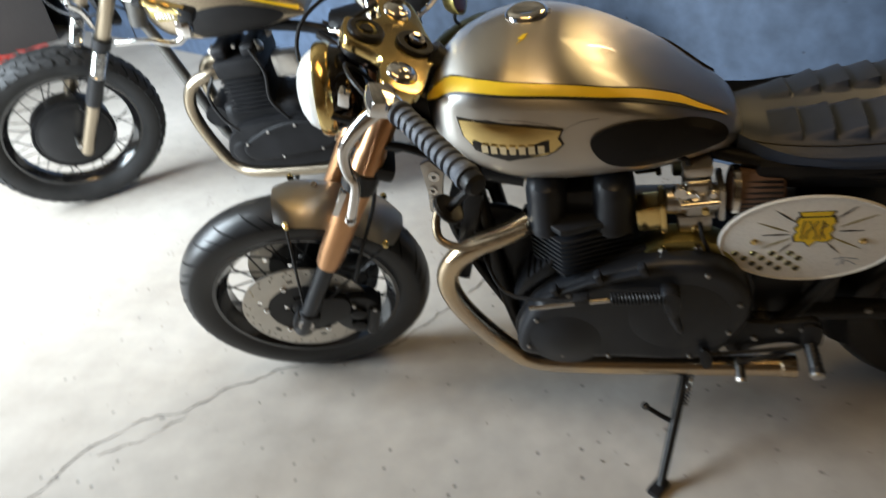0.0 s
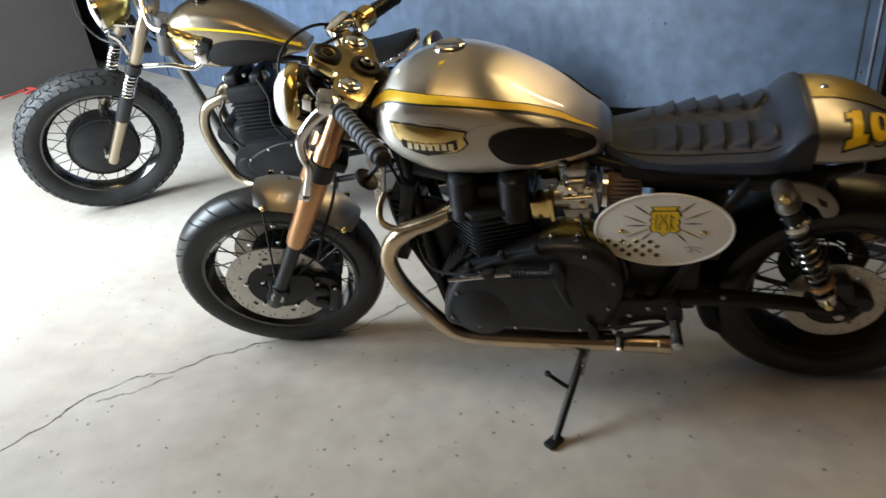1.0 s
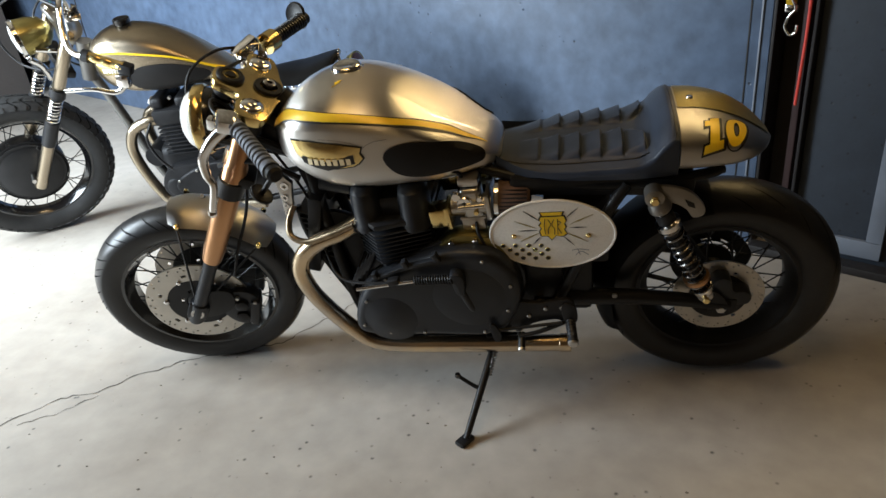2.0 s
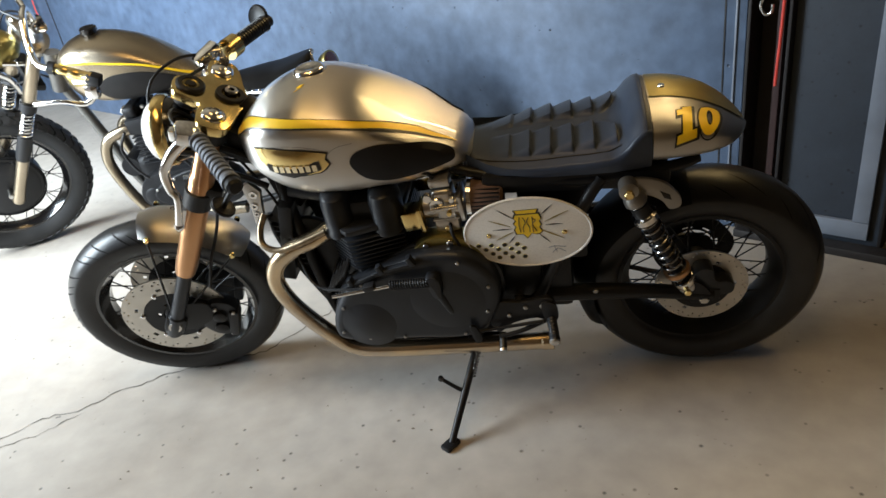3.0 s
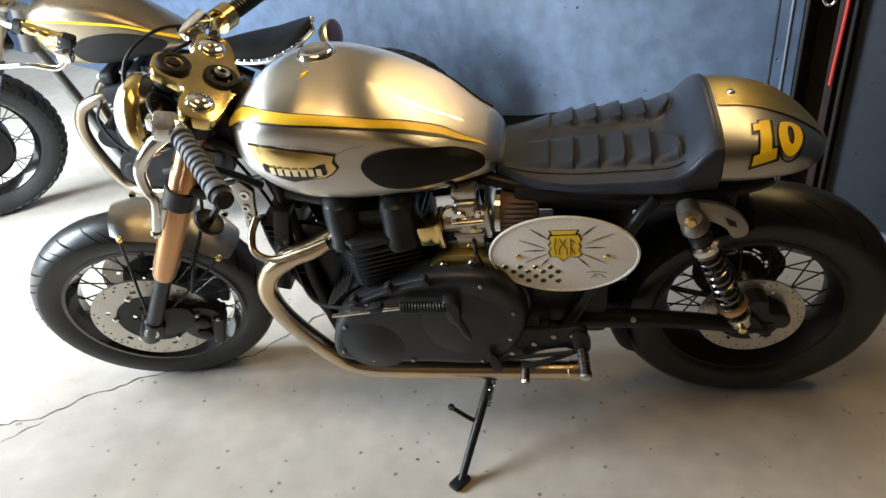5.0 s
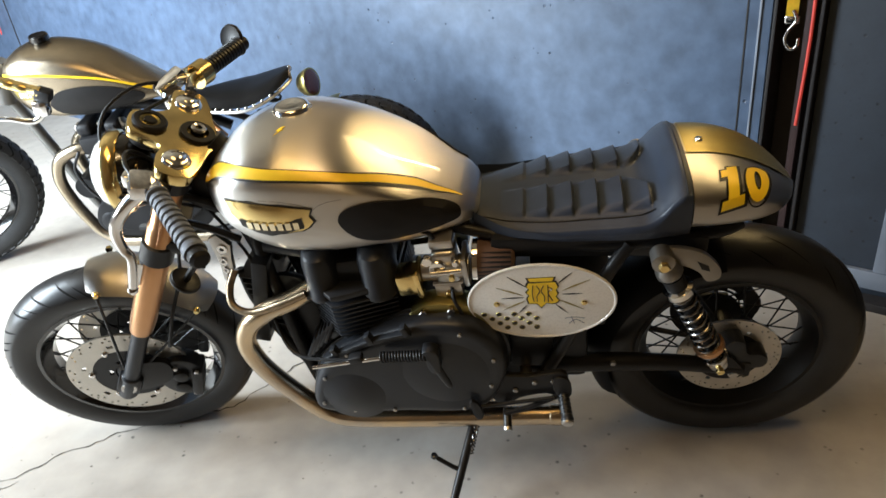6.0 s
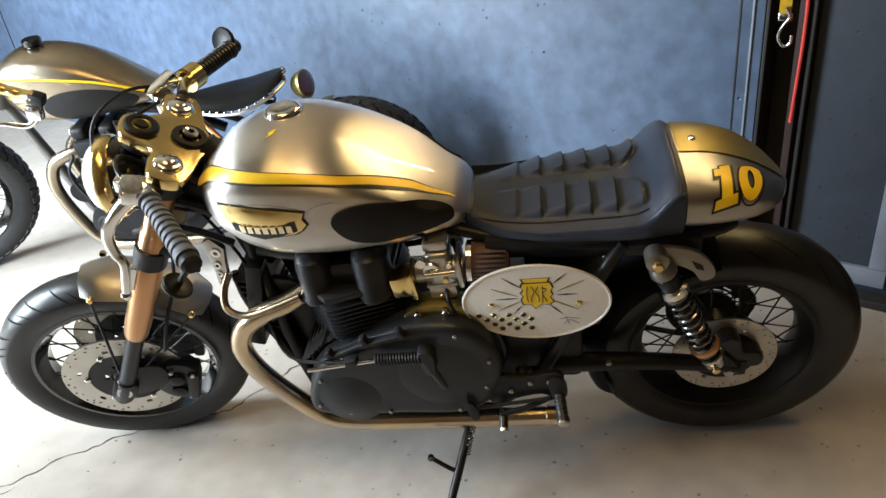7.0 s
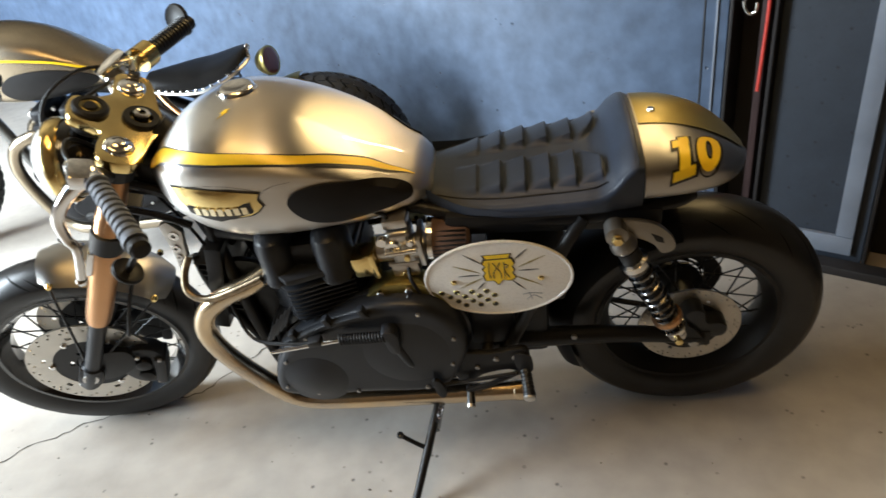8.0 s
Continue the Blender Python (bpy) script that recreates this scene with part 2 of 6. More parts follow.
def blend(bm, own):
    """Adds one bmesh to another."""
    if bm is None:
        return own
    me = bpy.data.meshes.new("join")
    own.to_mesh(me)
    own.free()
    bm.from_mesh(me)
    bpy.data.meshes.remove(me)
    return bm


def block(size, m=None, bevel=0.004, bm=None, segments=2):
    """A box with rounded edges, centred."""
    own = bmesh.new()
    bmesh.ops.create_cube(own, size=1.0, matrix=Matrix.Diagonal((*size, 1)))
    if bevel:
        bmesh.ops.bevel(own, geom=own.edges[:], offset=min(bevel, min(size) * 0.45), segments=segments, affect="EDGES", profile=0.6)
    if m is not None:
        own.transform(m)
    return blend(bm, own)


def plate(outline, y0, y1, bevel=0.003, bm=None, m=None, segments=2):
    """An outline in x and z, from y0 to y1, with rounded rims."""
    own = bmesh.new()
    a = [own.verts.new((x, y0, z)) for x, z in outline]
    b = [own.verts.new((x, y1, z)) for x, z in outline]
    fa, fb = own.faces.new(a), own.faces.new(b[::-1])
    for i in range(len(a)):
        j = (i + 1) % len(a)
        own.faces.new((a[i], a[j], b[j], b[i]))
    bmesh.ops.recalc_face_normals(own, faces=own.faces)
    if bevel:
        rims = [e for e in own.edges if len({f for f in e.link_faces} & {fa, fb}) == 1]
        bmesh.ops.bevel(own, geom=rims, offset=bevel, segments=segments, affect="EDGES", profile=0.6)
    if m is not None:
        own.transform(m)
    return blend(bm, own)


def rounded(outline, steps=5):
    """A closed outline as a smooth curve through its points."""
    ps = [Vector((x, z)) for x, z in outline]
    n, out = len(ps), []
    for i in range(n):
        a, b, c, d = ps[i - 1], ps[i], ps[(i + 1) % n], ps[(i + 2) % n]
        for k in range(steps):
            t = k / steps
            out.append(tuple(0.5 * (2 * b + (c - a) * t + (2 * a - 5 * b + 4 * c - d) * t * t + (3 * b - a - 3 * c + d) * t ** 3)))
    return out


def oval(cx, cz, a, b, n=40):
    return [(cx + a * math.cos(2 * math.pi * k / n), cz + b * math.sin(2 * math.pi * k / n)) for k in range(n)]


def bolt(p, r=0.006, h=0.005, m=None, bm=None):
    """A hexagon head whose axis is y, standing proud towards -y."""
    own = lathe([(0, 0), (r, 0), (r, h * 0.8), (r * 0.8, h), (0, h)], 6, pose(*p, 90, 0, 0))
    if m is not None:
        own.transform(m)
    return blend(bm, own)




def curve_at(table, x):
    xs, ys = zip(*table)
    return float(np.interp(x, xs, ys))


def smooth_at(table, x):
    """Through a table of (x, value), with rounded joins."""
    xs, ys = [np.array(c) for c in zip(*table)]
    if x <= xs[0]:
        return float(ys[0])
    if x >= xs[-1]:
        return float(ys[-1])
    slopes = np.gradient(ys, xs)
    i = int(np.searchsorted(xs, x)) - 1
    i = max(0, min(i, len(xs) - 2))
    h = xs[i + 1] - xs[i]
    t = (x - xs[i]) / h
    return float((2 * t**3 - 3 * t**2 + 1) * ys[i] + (t**3 - 2 * t**2 + t) * h * slopes[i] + (3 * t**2 - 2 * t**3) * ys[i + 1] + (t**3 - t**2) * h * slopes[i + 1])


# ---- the place ----


def structure(name, bm, mat, label, m=ROOM):
    return tagged(part(name, bm, mat, None, "", m, 30), label, name.split("_")[0], "", "structure")


def box(u0, u1, n0, n1, z0, z1, bevel=0.0, bm=None):
    return block((u1 - u0, n1 - n0, z1 - z0), pose((u0 + u1) / 2, (n0 + n1) / 2, (z0 + z1) / 2), bevel, bm)


TOP, RISE = 3.6, 1.58
floor = structure("floor", box(-9.0, 5.0, -2.8, 6.2, -0.12, 0.0), FLOOR, "worn stained grey concrete garage floor with cracks")
structure("ground", box(-60, 60, -70, -2.802, -0.14, -0.02), FLOOR, "bright concrete yard outside the open roller door")
wall = structure("wall_back", box(-9.0, 0.46, 1.21, 1.41, 0, RISE, 0.006), BLUE_WALL, "blue painted concrete wall with small pits")
part("seam", box(0.387, 0.391, 1.207, 1.2105, 0.02, RISE - 0.02), STEEL_DARK, wall, "thin dark panel joint", ROOM)
part("edge_bead", box(0.424, 0.431, 1.203, 1.2105, 0.02, RISE - 0.02, 0.003), STEEL_PALE, wall, "pale chipped corner bead", ROOM)
part("seam", box(-5.12, -5.105, 1.206, 1.2105, 0.02, RISE - 0.02), STEEL_DARK, wall, "dark vertical panel joint", ROOM)


def column(name, u0, u1, label):
    """A dark steel channel column let into the wall, with an angle bar in it."""
    ob = tagged(new(name), label, "column", "", "structure")
    bm = box(u0, u1, 1.33, 1.41, 0, TOP)
    part("web", bm, STEEL_DARK, ob, "", ROOM)
    part("flange", box(u0 + 0.002, u0 + 0.012, 1.20, 1.3295, 0, TOP, 0.002), STEEL_DARK, ob, "", ROOM)
    part("flange", box(u1 - 0.012, u1 - 0.002, 1.20, 1.3295, 0, TOP, 0.002), STEEL_DARK, ob, "", ROOM)
    mid = u0 + 0.62 * (u1 - u0)
    part("angle_bar", box(mid - 0.011, mid + 0.011, 1.27, 1.3295, 0, TOP, 0.002), STEEL_RED, ob, "dull red primed steel bar", ROOM)
    return ob


column("column_1", 0.463, 0.602, "dark primed steel column between wall panels")
panel = structure("wall_panel", box(0.605, 0.925, 1.235, 1.41, 0, RISE), DARK_BLUE, "dark slate blue wall panel between steel columns")
part("frame_strip", box(0.845, 0.895, 1.215, 1.2345, 0.10, RISE, 0.003), STEEL_PALE, panel, "pale steel edge strip", ROOM)
part("frame_strip", box(0.640, 0.895, 1.217, 1.2345, 0.035, 0.098, 0.003), STEEL_PALE, panel, "pale steel bottom strip", ROOM)
column("column_2", 0.928, 1.16, "dark primed steel column between wall panels")
structure("wall_panel_2", box(1.163, 5.0, 1.21, 1.41, 0, RISE), DARK_BLUE, "dark slate blue wall panel")
structure("sill", box(0.48, 5.0, 1.14, 1.199, 0, 0.03, 0.004), STEEL_DARK, "dark steel channel along the foot of the wall")
structure("wall_left", box(-6.25, -6.10, -2.6, 0.95, 0, TOP, 0.01), BROWN_WALL, "dull brown partition wall")
structure("wall_far_left", box(-9.2, -9.0, -2.8, 6.2, 0, TOP), PLASTER, "grey plastered end wall")
structure("wall_right", box(5.0, 5.2, -2.8, 6.2, 0, TOP), PLASTER, "grey plastered end wall")
structure("wall_far", box(-9.2, 5.2, 6.2, 6.4, 0, TOP), BROWN_WALL, "plain brown plastered far wall")
front = structure("wall_front", box(-0.9, 5.0, -2.8, -2.6, 0, TOP), PLASTER, "grey plastered wall with a wide roller door opening")
part("pier", box(-9.0, -4.2, -2.8, -2.6, 0, TOP), PLASTER, front, "", ROOM)
part("lintel", box(-4.2, -0.9, -2.8, -2.6, 3.1, TOP), PLASTER, front, "", ROOM)
structure("ceiling", box(-9.2, 5.2, -2.8, 6.4, TOP, TOP + 0.15), TIMBER, "plain warm brown boarded ceiling")

# ---- wheels ----


def tyre_profile(r, half, rim_r, rim_half):
    """The outside of a tyre and its bead, as (radius, side), closed."""
    pts = []
    for k in range(-8, 9):
        a = k / 8
        pts.append((r - (1 - math.cos(a * 1.15)) * half * 0.95, half * 0.98 * math.sin(a * 1.25) / math.sin(1.25)))
    pts += [(rim_r + 0.022, half * 0.90), (rim_r + 0.006, rim_half * 1.02), (rim_r - 0.004, rim_half * 0.8)]
    return pts + [(rim_r - 0.004, -rim_half * 0.8), (rim_r + 0.006, -rim_half * 1.02), (rim_r + 0.022, -half * 0.90)]


def tread_strip(path, tyre, width, lift=0.0007):
    """A sipe as a flat dark strip on the tread: path of (turn, across), on a tyre of (r, half)."""
    r, half = tyre
    rows = []
    for i, (a, s) in enumerate(path):
        grow = math.sin(math.pi * (i + 0.35) / (len(path) - 0.3))
        row = []
        for side in (-1, 1):
            b = a + side * 0.5 * width * grow / r
            rr = r - (1 - math.cos(s * 1.15)) * half * 0.95 + lift
            y = half * 0.98 * math.sin(s * 1.25) / math.sin(1.25) * (1 + lift / half)
            row.append((rr * math.cos(b), rr * math.sin(b), y))
        rows.append(row)
    return rows


def wheel(parent, m, r, half, rim_r, rim_half, hub, spokes, rim_mat, tyre_mat, spoke_mat, tread, cross=0.16, seg=72):
    """A spoked wheel: the rim carries tyre, hub and spokes. The axle is z of m."""
    prof = [(rim_r - 0.004, -rim_half), (rim_r + 0.012, -rim_half), (rim_r + 0.012, -rim_half + 0.004), (rim_r - 0.006, -rim_half * 0.7),
            (rim_r - 0.020, -rim_half * 0.35), (rim_r - 0.020, rim_half * 0.35), (rim_r - 0.006, rim_half * 0.7), (rim_r + 0.012, rim_half - 0.004),
            (rim_r + 0.012, rim_half), (rim_r - 0.004, rim_half), (rim_r - 0.012, rim_half * 0.7), (rim_r - 0.027, rim_half * 0.35),
            (rim_r - 0.027, -rim_half * 0.35), (rim_r - 0.012, -rim_half * 0.7)]
    rim = part("wheel", lathe(prof, seg, None, None, True), rim_mat, parent, "", m)
    tyre = part("tyre", lathe(tyre_profile(r, half, rim_r, rim_half), 96, None, None, True), tyre_mat, rim, "", m, 60)
    bm = bmesh.new()
    if tread == "road":
        for k in range(26):
            for sign in (-1, 1):
                a = 2 * math.pi * (k + (0.5 if sign > 0 else 0)) / 26
                skin(tread_strip([(a + sign * 0 - 0.17 * t, sign * (0.10 + 0.82 * t ** 0.8)) for t in np.linspace(0, 1, 7)], (r, half), 0.007), False, False, bm)
                if k % 2 == 0:
                    skin(tread_strip([(a + 0.10 - 0.13 * t, sign * (0.42 + 0.5 * t)) for t in np.linspace(0, 1, 5)], (r, half), 0.005), False, False, bm)
    elif tread == "sport":
        for k in range(11):
            for sign in (-1, 1):
                a = 2 * math.pi * (k + (0.5 if sign > 0 else 0)) / 11
                skin(tread_strip([(a - 0.34 * t, sign * (0.12 + 0.50 * t)) for t in np.linspace(0, 1, 8)], (r, half), 0.007), False, False, bm)
                skin(tread_strip([(a + 0.12 - 0.20 * t, sign * (0.50 + 0.38 * t)) for t in np.linspace(0, 1, 6)], (r, half), 0.006), False, False, bm)
    else:
        for k in range(40):
            a = 2 * math.pi * k / 40
            for sign in (-1, 1):
                b = a + (math.pi / 40 if sign > 0 else 0)
                skin(tread_strip([(b + 0.05 * math.sin(6 * t), sign * (0.05 + 0.93 * t)) for t in np.linspace(0, 1, 7)], (r, half), 0.010, 0.0009), False, False, bm)
            skin(tread_strip([(a + 0.16 * t, 0.5) for t in np.linspace(0, 1, 5)], (r, half), 0.004, 0.0009), False, False, bm)
        knobs = bmesh.new()
        for k in range(48):
            for s, turn in ((-0.80, 0.0), (-0.28, 0.5), (0.28, 0.0), (0.80, 0.5)):
                a = 2 * math.pi * (k + turn) / 48
                rr, y = r - (1 - math.cos(s * 1.15)) * half * 0.95, half * 0.98 * math.sin(s * 1.25) / math.sin(1.25)
                tilt = math.degrees(s * 1.05)
                block((0.006, 0.026, 0.024), pose(0, 0, 0, 0, 0, math.degrees(a)) @ pose(rr, 0, y, 0, -tilt, 0), 0, knobs)
        tagged(part("tread_knob", knobs, tyre_mat, tyre, "", m), kind="stuff")
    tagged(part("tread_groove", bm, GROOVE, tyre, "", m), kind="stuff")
    part("hub", lathe(hub, 40), BLACK, rim, "", m)
    # laced spokes on one shared mesh
    outer, flange = rim_r - 0.020, max(p[0] for p in hub) * 0.92
    length = math.hypot(outer - flange * math.cos(cross * 3), flange * math.sin(cross * 3))
    base = part("spoke", tube([(0, 0, 0), (1, 0, 0)], 0.0021, 6, 1, None, False), spoke_mat, rim)
    wide = max(abs(p[1]) for p in hub) * 0.72
    first = True
    for k in range(spokes):
        side = 1 if k % 2 else -1
        lean = 1 if (k // 2) % 2 else -1
        a = 2 * math.pi * k / spokes
        start = Vector((flange * math.cos(a + lean * cross * 3), flange * math.sin(a + lean * cross * 3), side * wide))
        end = Vector((outer * math.cos(a), outer * math.sin(a), side * 0.006))
        way = end - start
        turn = way.to_track_quat("X", "Z").to_matrix().to_4x4()
        mm = m @ Matrix.Translation(start) @ turn @ Matrix.Diagonal((way.length, 1, 1, 1))
        if first:
            base.matrix_basis, first = mm, False
        else:
            share("spoke", base.data, rim, mm)
    return rim


def drilled_disc(r0, r1, thick, holes, slots=0):
    """A brake disc with rows of drilled holes that go through it."""
    bm = bmesh.new()
    n, radii = 144, np.linspace(r0, r1, 13)
    grid = [[bm.verts.new((r * math.cos(2 * math.pi * k / n), r * math.sin(2 * math.pi * k / n), 0)) for r in radii] for k in range(n)]
    rows = {8: 2, 10: 0} if holes else {}
    for k in range(n):
        for i in range(12):
            if i in rows and (k - rows[i] + (3 if (k // 24) % 2 else 0)) % 6 == 0:
                continue
            if holes and i in (3, 4) and k % 24 in (0, 1, 2):
                continue
            if slots and i in (0, 1, 2) and k % (n // slots) < 9 and i > 0:
                continue
            bm.faces.new((grid[k][i], grid[k][i + 1], grid[(k + 1) % n][i + 1], grid[(k + 1) % n][i]))
    made = bmesh.ops.extrude_face_region(bm, geom=bm.faces[:])
    bmesh.ops.translate(bm, verts=[v for v in made["geom"] if isinstance(v, bmesh.types.BMVert)], vec=(0, 0, thick))
    loose = [v for v in bm.verts if not v.link_faces]
    bmesh.ops.delete(bm, geom=loose, context="VERTS")
    return bm


# ---- shapes of a fuel tank ----


class Tank:
    """Half width at a height, from tables along x: top, widest line, bottom, half width."""

    def __init__(self, top, waist, bottom, width, roof=2.2, belly=4.5, mid=0.0):
        self.top, self.waist, self.bottom, self.width, self.roof, self.belly, self.mid = top, waist, bottom, width, roof, belly, mid

    def half(self, x, z):
        t, w, b, h = (smooth_at(c, x) for c in (self.top, self.waist, self.bottom, self.width))
        if z >= w:
            q = min(1.0, (z - w) / max(1e-4, t - w))
            return h * (1 - q ** self.roof) ** (1 / self.roof)
        q = min(1.0, (w - z) / max(1e-4, w - b))
        return h * (1 - (q * 0.985) ** self.belly) ** (1 / self.belly)

    def ring(self, x, n=14):
        t, w, b = (smooth_at(c, x) for c in (self.top, self.waist, self.bottom))
        zs = [w + (t - w) * math.sin(0.5 * math.pi * k / n) for k in range(n, -1, -1)] + [w - (w - b) * math.sin(0.5 * math.pi * k / n) for k in range(1, n + 1)]
        left = [(x, -self.half(x, z), z) for z in zs]
        return [(x, y + self.mid, z) for x, y, z in left + [(x, -y, z) for x, y, z in left[::-1]][:-1]]

    def body(self, xs):
        return skin([self.ring(x) for x in xs])

    def on(self, x, z, off, side=-1):
        """A point off the skin, and the way out."""
        e = 0.002
        h = self.half(x, z)
        out = Vector((-(self.half(x + e, z) - self.half(x - e, z)) / (2 * e), 1.0, -(self.half(x, z + e) - self.half(x, z - e)) / (2 * e))).normalized()
        p = Vector((x, h, z)) + out * off
        return Vector((p.x, side * p.y + self.mid, p.z))

    def patch(self, outline, off, dome=0.0, rings=5, side=-1, skirt=True):
        """A thin raised shape laid on the skin inside an outline of (x, z)."""
        bm = bmesh.new()
        cx, cz = (sum(p[i] for p in outline) / len(outline) for i in (0, 1))
        rows = []
        if skirt:
            rows.append([self.on(x, z, -0.001, side) for x, z in outline])
        for k in range(rings):
            s = 1 - k / rings * 0.97
            lift = off + dome * (1 - s ** 2)
            rows.append([self.on(cx + (x - cx) * s, cz + (z - cz) * s, lift, side) for x, z in outline])
        skin(rows, True, False, bm)
        bm.verts.ensure_lookup_table()
        bm.faces.new(bm.verts[-len(outline):])
        return bm

    def band(self, low, high, x0, x1, off, n=40, side=-1):
        """A band along the tank between two height tables."""
        rows = []
        for x in np.linspace(x0, x1, n):
            a, b = smooth_at(low, x), smooth_at(high, x)
            rows.append([self.on(x, a + (b - a) * k / 4, off, side) for k in range(5)])
        return skin(rows, False, False)


def helix(a, b, r, turns, wire, seg=8, per=14):
    """A coil spring from a to b."""
    a, b = Vector(a), Vector(b)
    way = (b - a).normalized()
    side = way.orthogonal().normalized()
    other = way.cross(side)
    n = int(turns * per)
    return tube([a + (b - a) * k / n + r * (math.cos(2 * math.pi * k / per) * side + math.sin(2 * math.pi * k / per) * other) for k in range(n + 1)], wire, seg, 1, None, False)


def ridged(a, b, r, ridges, depth):
    """A bar with ridges, such as a grip."""
    a, b = Vector(a), Vector(b)
    prof, length = [(0, 0), (r * 1.12, 0.0), (r * 1.12, 0.006)], (b - a).length
    for k in range(ridges):
        z = 0.008 + (length - 0.016) * k / ridges
        d = (length - 0.016) / ridges
        prof += [(r - depth, z + 0.05 * d), (r - depth, z + 0.3 * d), (r, z + 0.4 * d), (r, z + 0.95 * d)]
    prof += [(r * 1.1, length - 0.006), (r * 1.05, length), (0, length)]
    return lathe(prof, 20, Matrix.Translation(a) @ (b - a).to_track_quat("Z", "Y").to_matrix().to_4x4())


def rod(a, b, r, seg=12, bm=None):
    return tube([a, b], r, seg, 1, bm, False)


# ---- the cafe racer ----
racer = thing("motorcycle", pose(0, 0, 0, 10, 0, 0), "silver and gold cafe racer motorcycle leaning on its side stand", "motorcycle", "parked motorcycles")

# fuel tank
TANK = Tank(
    top=[(-0.340, 0.862), (-0.330, 0.887), (-0.305, 0.915), (-0.25, 0.950), (-0.19, 0.968), (-0.12, 0.968), (-0.04, 0.942), (0.04, 0.895), (0.11, 0.850), (0.165, 0.813), (0.197, 0.790), (0.208, 0.777), (0.213, 0.765)],
    waist=[(-0.340, 0.856), (-0.325, 0.872), (-0.305, 0.884), (-0.25, 0.894), (-0.19, 0.897), (-0.06, 0.884), (0.08, 0.842), (0.15, 0.800), (0.197, 0.774), (0.208, 0.767), (0.213, 0.762)],
    bottom=[(-0.340, 0.835), (-0.330, 0.805), (-0.305, 0.78), (-0.25, 0.748), (-0.19, 0.727), (-0.11, 0.718), (0.0, 0.721), (0.08, 0.724), (0.15, 0.735), (0.197, 0.748), (0.208, 0.756), (0.213, 0.759)],
    width=[(-0.340, 0.050), (-0.330, 0.082), (-0.305, 0.118), (-0.25, 0.153), (-0.19, 0.170), (-0.10, 0.171), (0.0, 0.161), (0.08, 0.140), (0.15, 0.111), (0.197, 0.083), (0.208, 0.064), (0.213, 0.036)],
    mid=0.025, roof=1.95,
)
tank = part("fuel_tank", TANK.body([-0.340, -0.337, -0.330, -0.318, *np.linspace(-0.305, 0.19, 30), 0.197, 0.203, 0.207, 0.210, 0.212, 0.213]), SILVER, racer, "brushed silver fuel tank with a gold stripe", None, 50)
for side in (-1, 1):
    low = [(-0.340, 0.858), (-0.325, 0.878), (-0.305, 0.893), (-0.283, 0.908), (-0.258, 0.916), (-0.217, 0.920), (-0.176, 0.920), (-0.104, 0.914), (-0.036, 0.902), (0.029, 0.883), (0.093, 0.852), (0.139, 0.8235), (0.182, 0.7975)]
    rise = (0.001, 0.006, 0.012, 0.013, 0.0128, 0.0140, 0.0140, 0.0128, 0.0098, 0.0058, 0.0036, 0.0022, 0.0002)
    high = [(x, z + d) for (x, z), d in zip(low, rise)]
    thin = [(x, z - 0.0034 * min(1.0, max(0.06, (0.185 - x) / 0.16))) for x, z in low]
    over = [(x, z + 0.0012 * min(1.0, max(0.06, (0.185 - x) / 0.16))) for x, z in high]
    part("gold_stripe", TANK.band(low, high, -0.330, 0.180 if side < 0 else -0.05, 0.0012, 50, side), GOLD_PAINT, tank, "yellow gold stripe")
    part("pin_line", TANK.band(thin, low, -0.331, 0.180 if side < 0 else -0.05, 0.0010, 50, side), PIN_BLACK, tank, "black pin line")
    part("pin_line", TANK.band(high, over, -0.330, 0.180 if side < 0 else -0.05, 0.0010, 50, side), PIN_BLACK, tank, "black pin line")
    pad = rounded([(-0.046, 0.822), (-0.026, 0.848), (0.03, 0.856), (0.10, 0.838), (0.158, 0.806), (0.178, 0.788), (0.164, 0.772), (0.10, 0.764), (0.03, 0.762), (-0.020, 0.780)])
    part("knee_pad", TANK.patch(pad, 0.004, 0.005, 6, side), PAD, tank, "black rubber knee pad")
    badge = [(-0.262, 0.872), (-0.21, 0.874), (-0.15, 0.868), (-0.092, 0.856), (-0.098, 0.842), (-0.092, 0.829), (-0.104, 0.817), (-0.118, 0.810), (-0.16, 0.805), (-0.20, 0.807), (-0.236, 0.818), (-0.256, 0.840)]
    part("badge_edge", TANK.patch([((x + 0.178) * 1.05 - 0.178, (z - 0.842) * 1.10 + 0.842) for x, z in badge], 0.002, 0, 5, side), PIN_BLACK, tank, "black badge outline")
    part("badge", TANK.patch(badge, 0.004, 0.003, 6, side), BRASS, tank, "polished brass tank badge")
    # plain dark panel where the badge carries raised lettering
    part("badge_panel", TANK.patch([(-0.240, 0.836), (-0.112, 0.840), (-0.112, 0.818), (-0.150, 0.809), (-0.180, 0.802), (-0.210, 0.809), (-0.238, 0.820)], 0.0078, 0.0, 4, side), PIN_BLACK, tank, "dark panel of the badge")
    for k in range(7):
        x = -0.224 + 0.0155 * k
        part("letter_bar", TANK.patch([(x, 0.8175), (x + 0.0108, 0.8175), (x + 0.0108, 0.8335), (x, 0.8335)], 0.0098, 0, 3, side), BRASS_PALE, tank, "plain raised bar")
scallop = [(-0.19, 0.880), (-0.15, 0.877), (-0.115, 0.868), (-0.095, 0.858), (-0.088, 0.853), (-0.078, 0.861), (-0.06, 0.868), (-0.03, 0.871)]
part("scallop_line", skin([[TANK.on(x, z, 0.0008), TANK.on(x, z + 0.0009, 0.0008)] for x, z in scallop], False, False), STEEL_GREY, tank, "faint hand-drawn scallop line")
seam = bmesh.new()
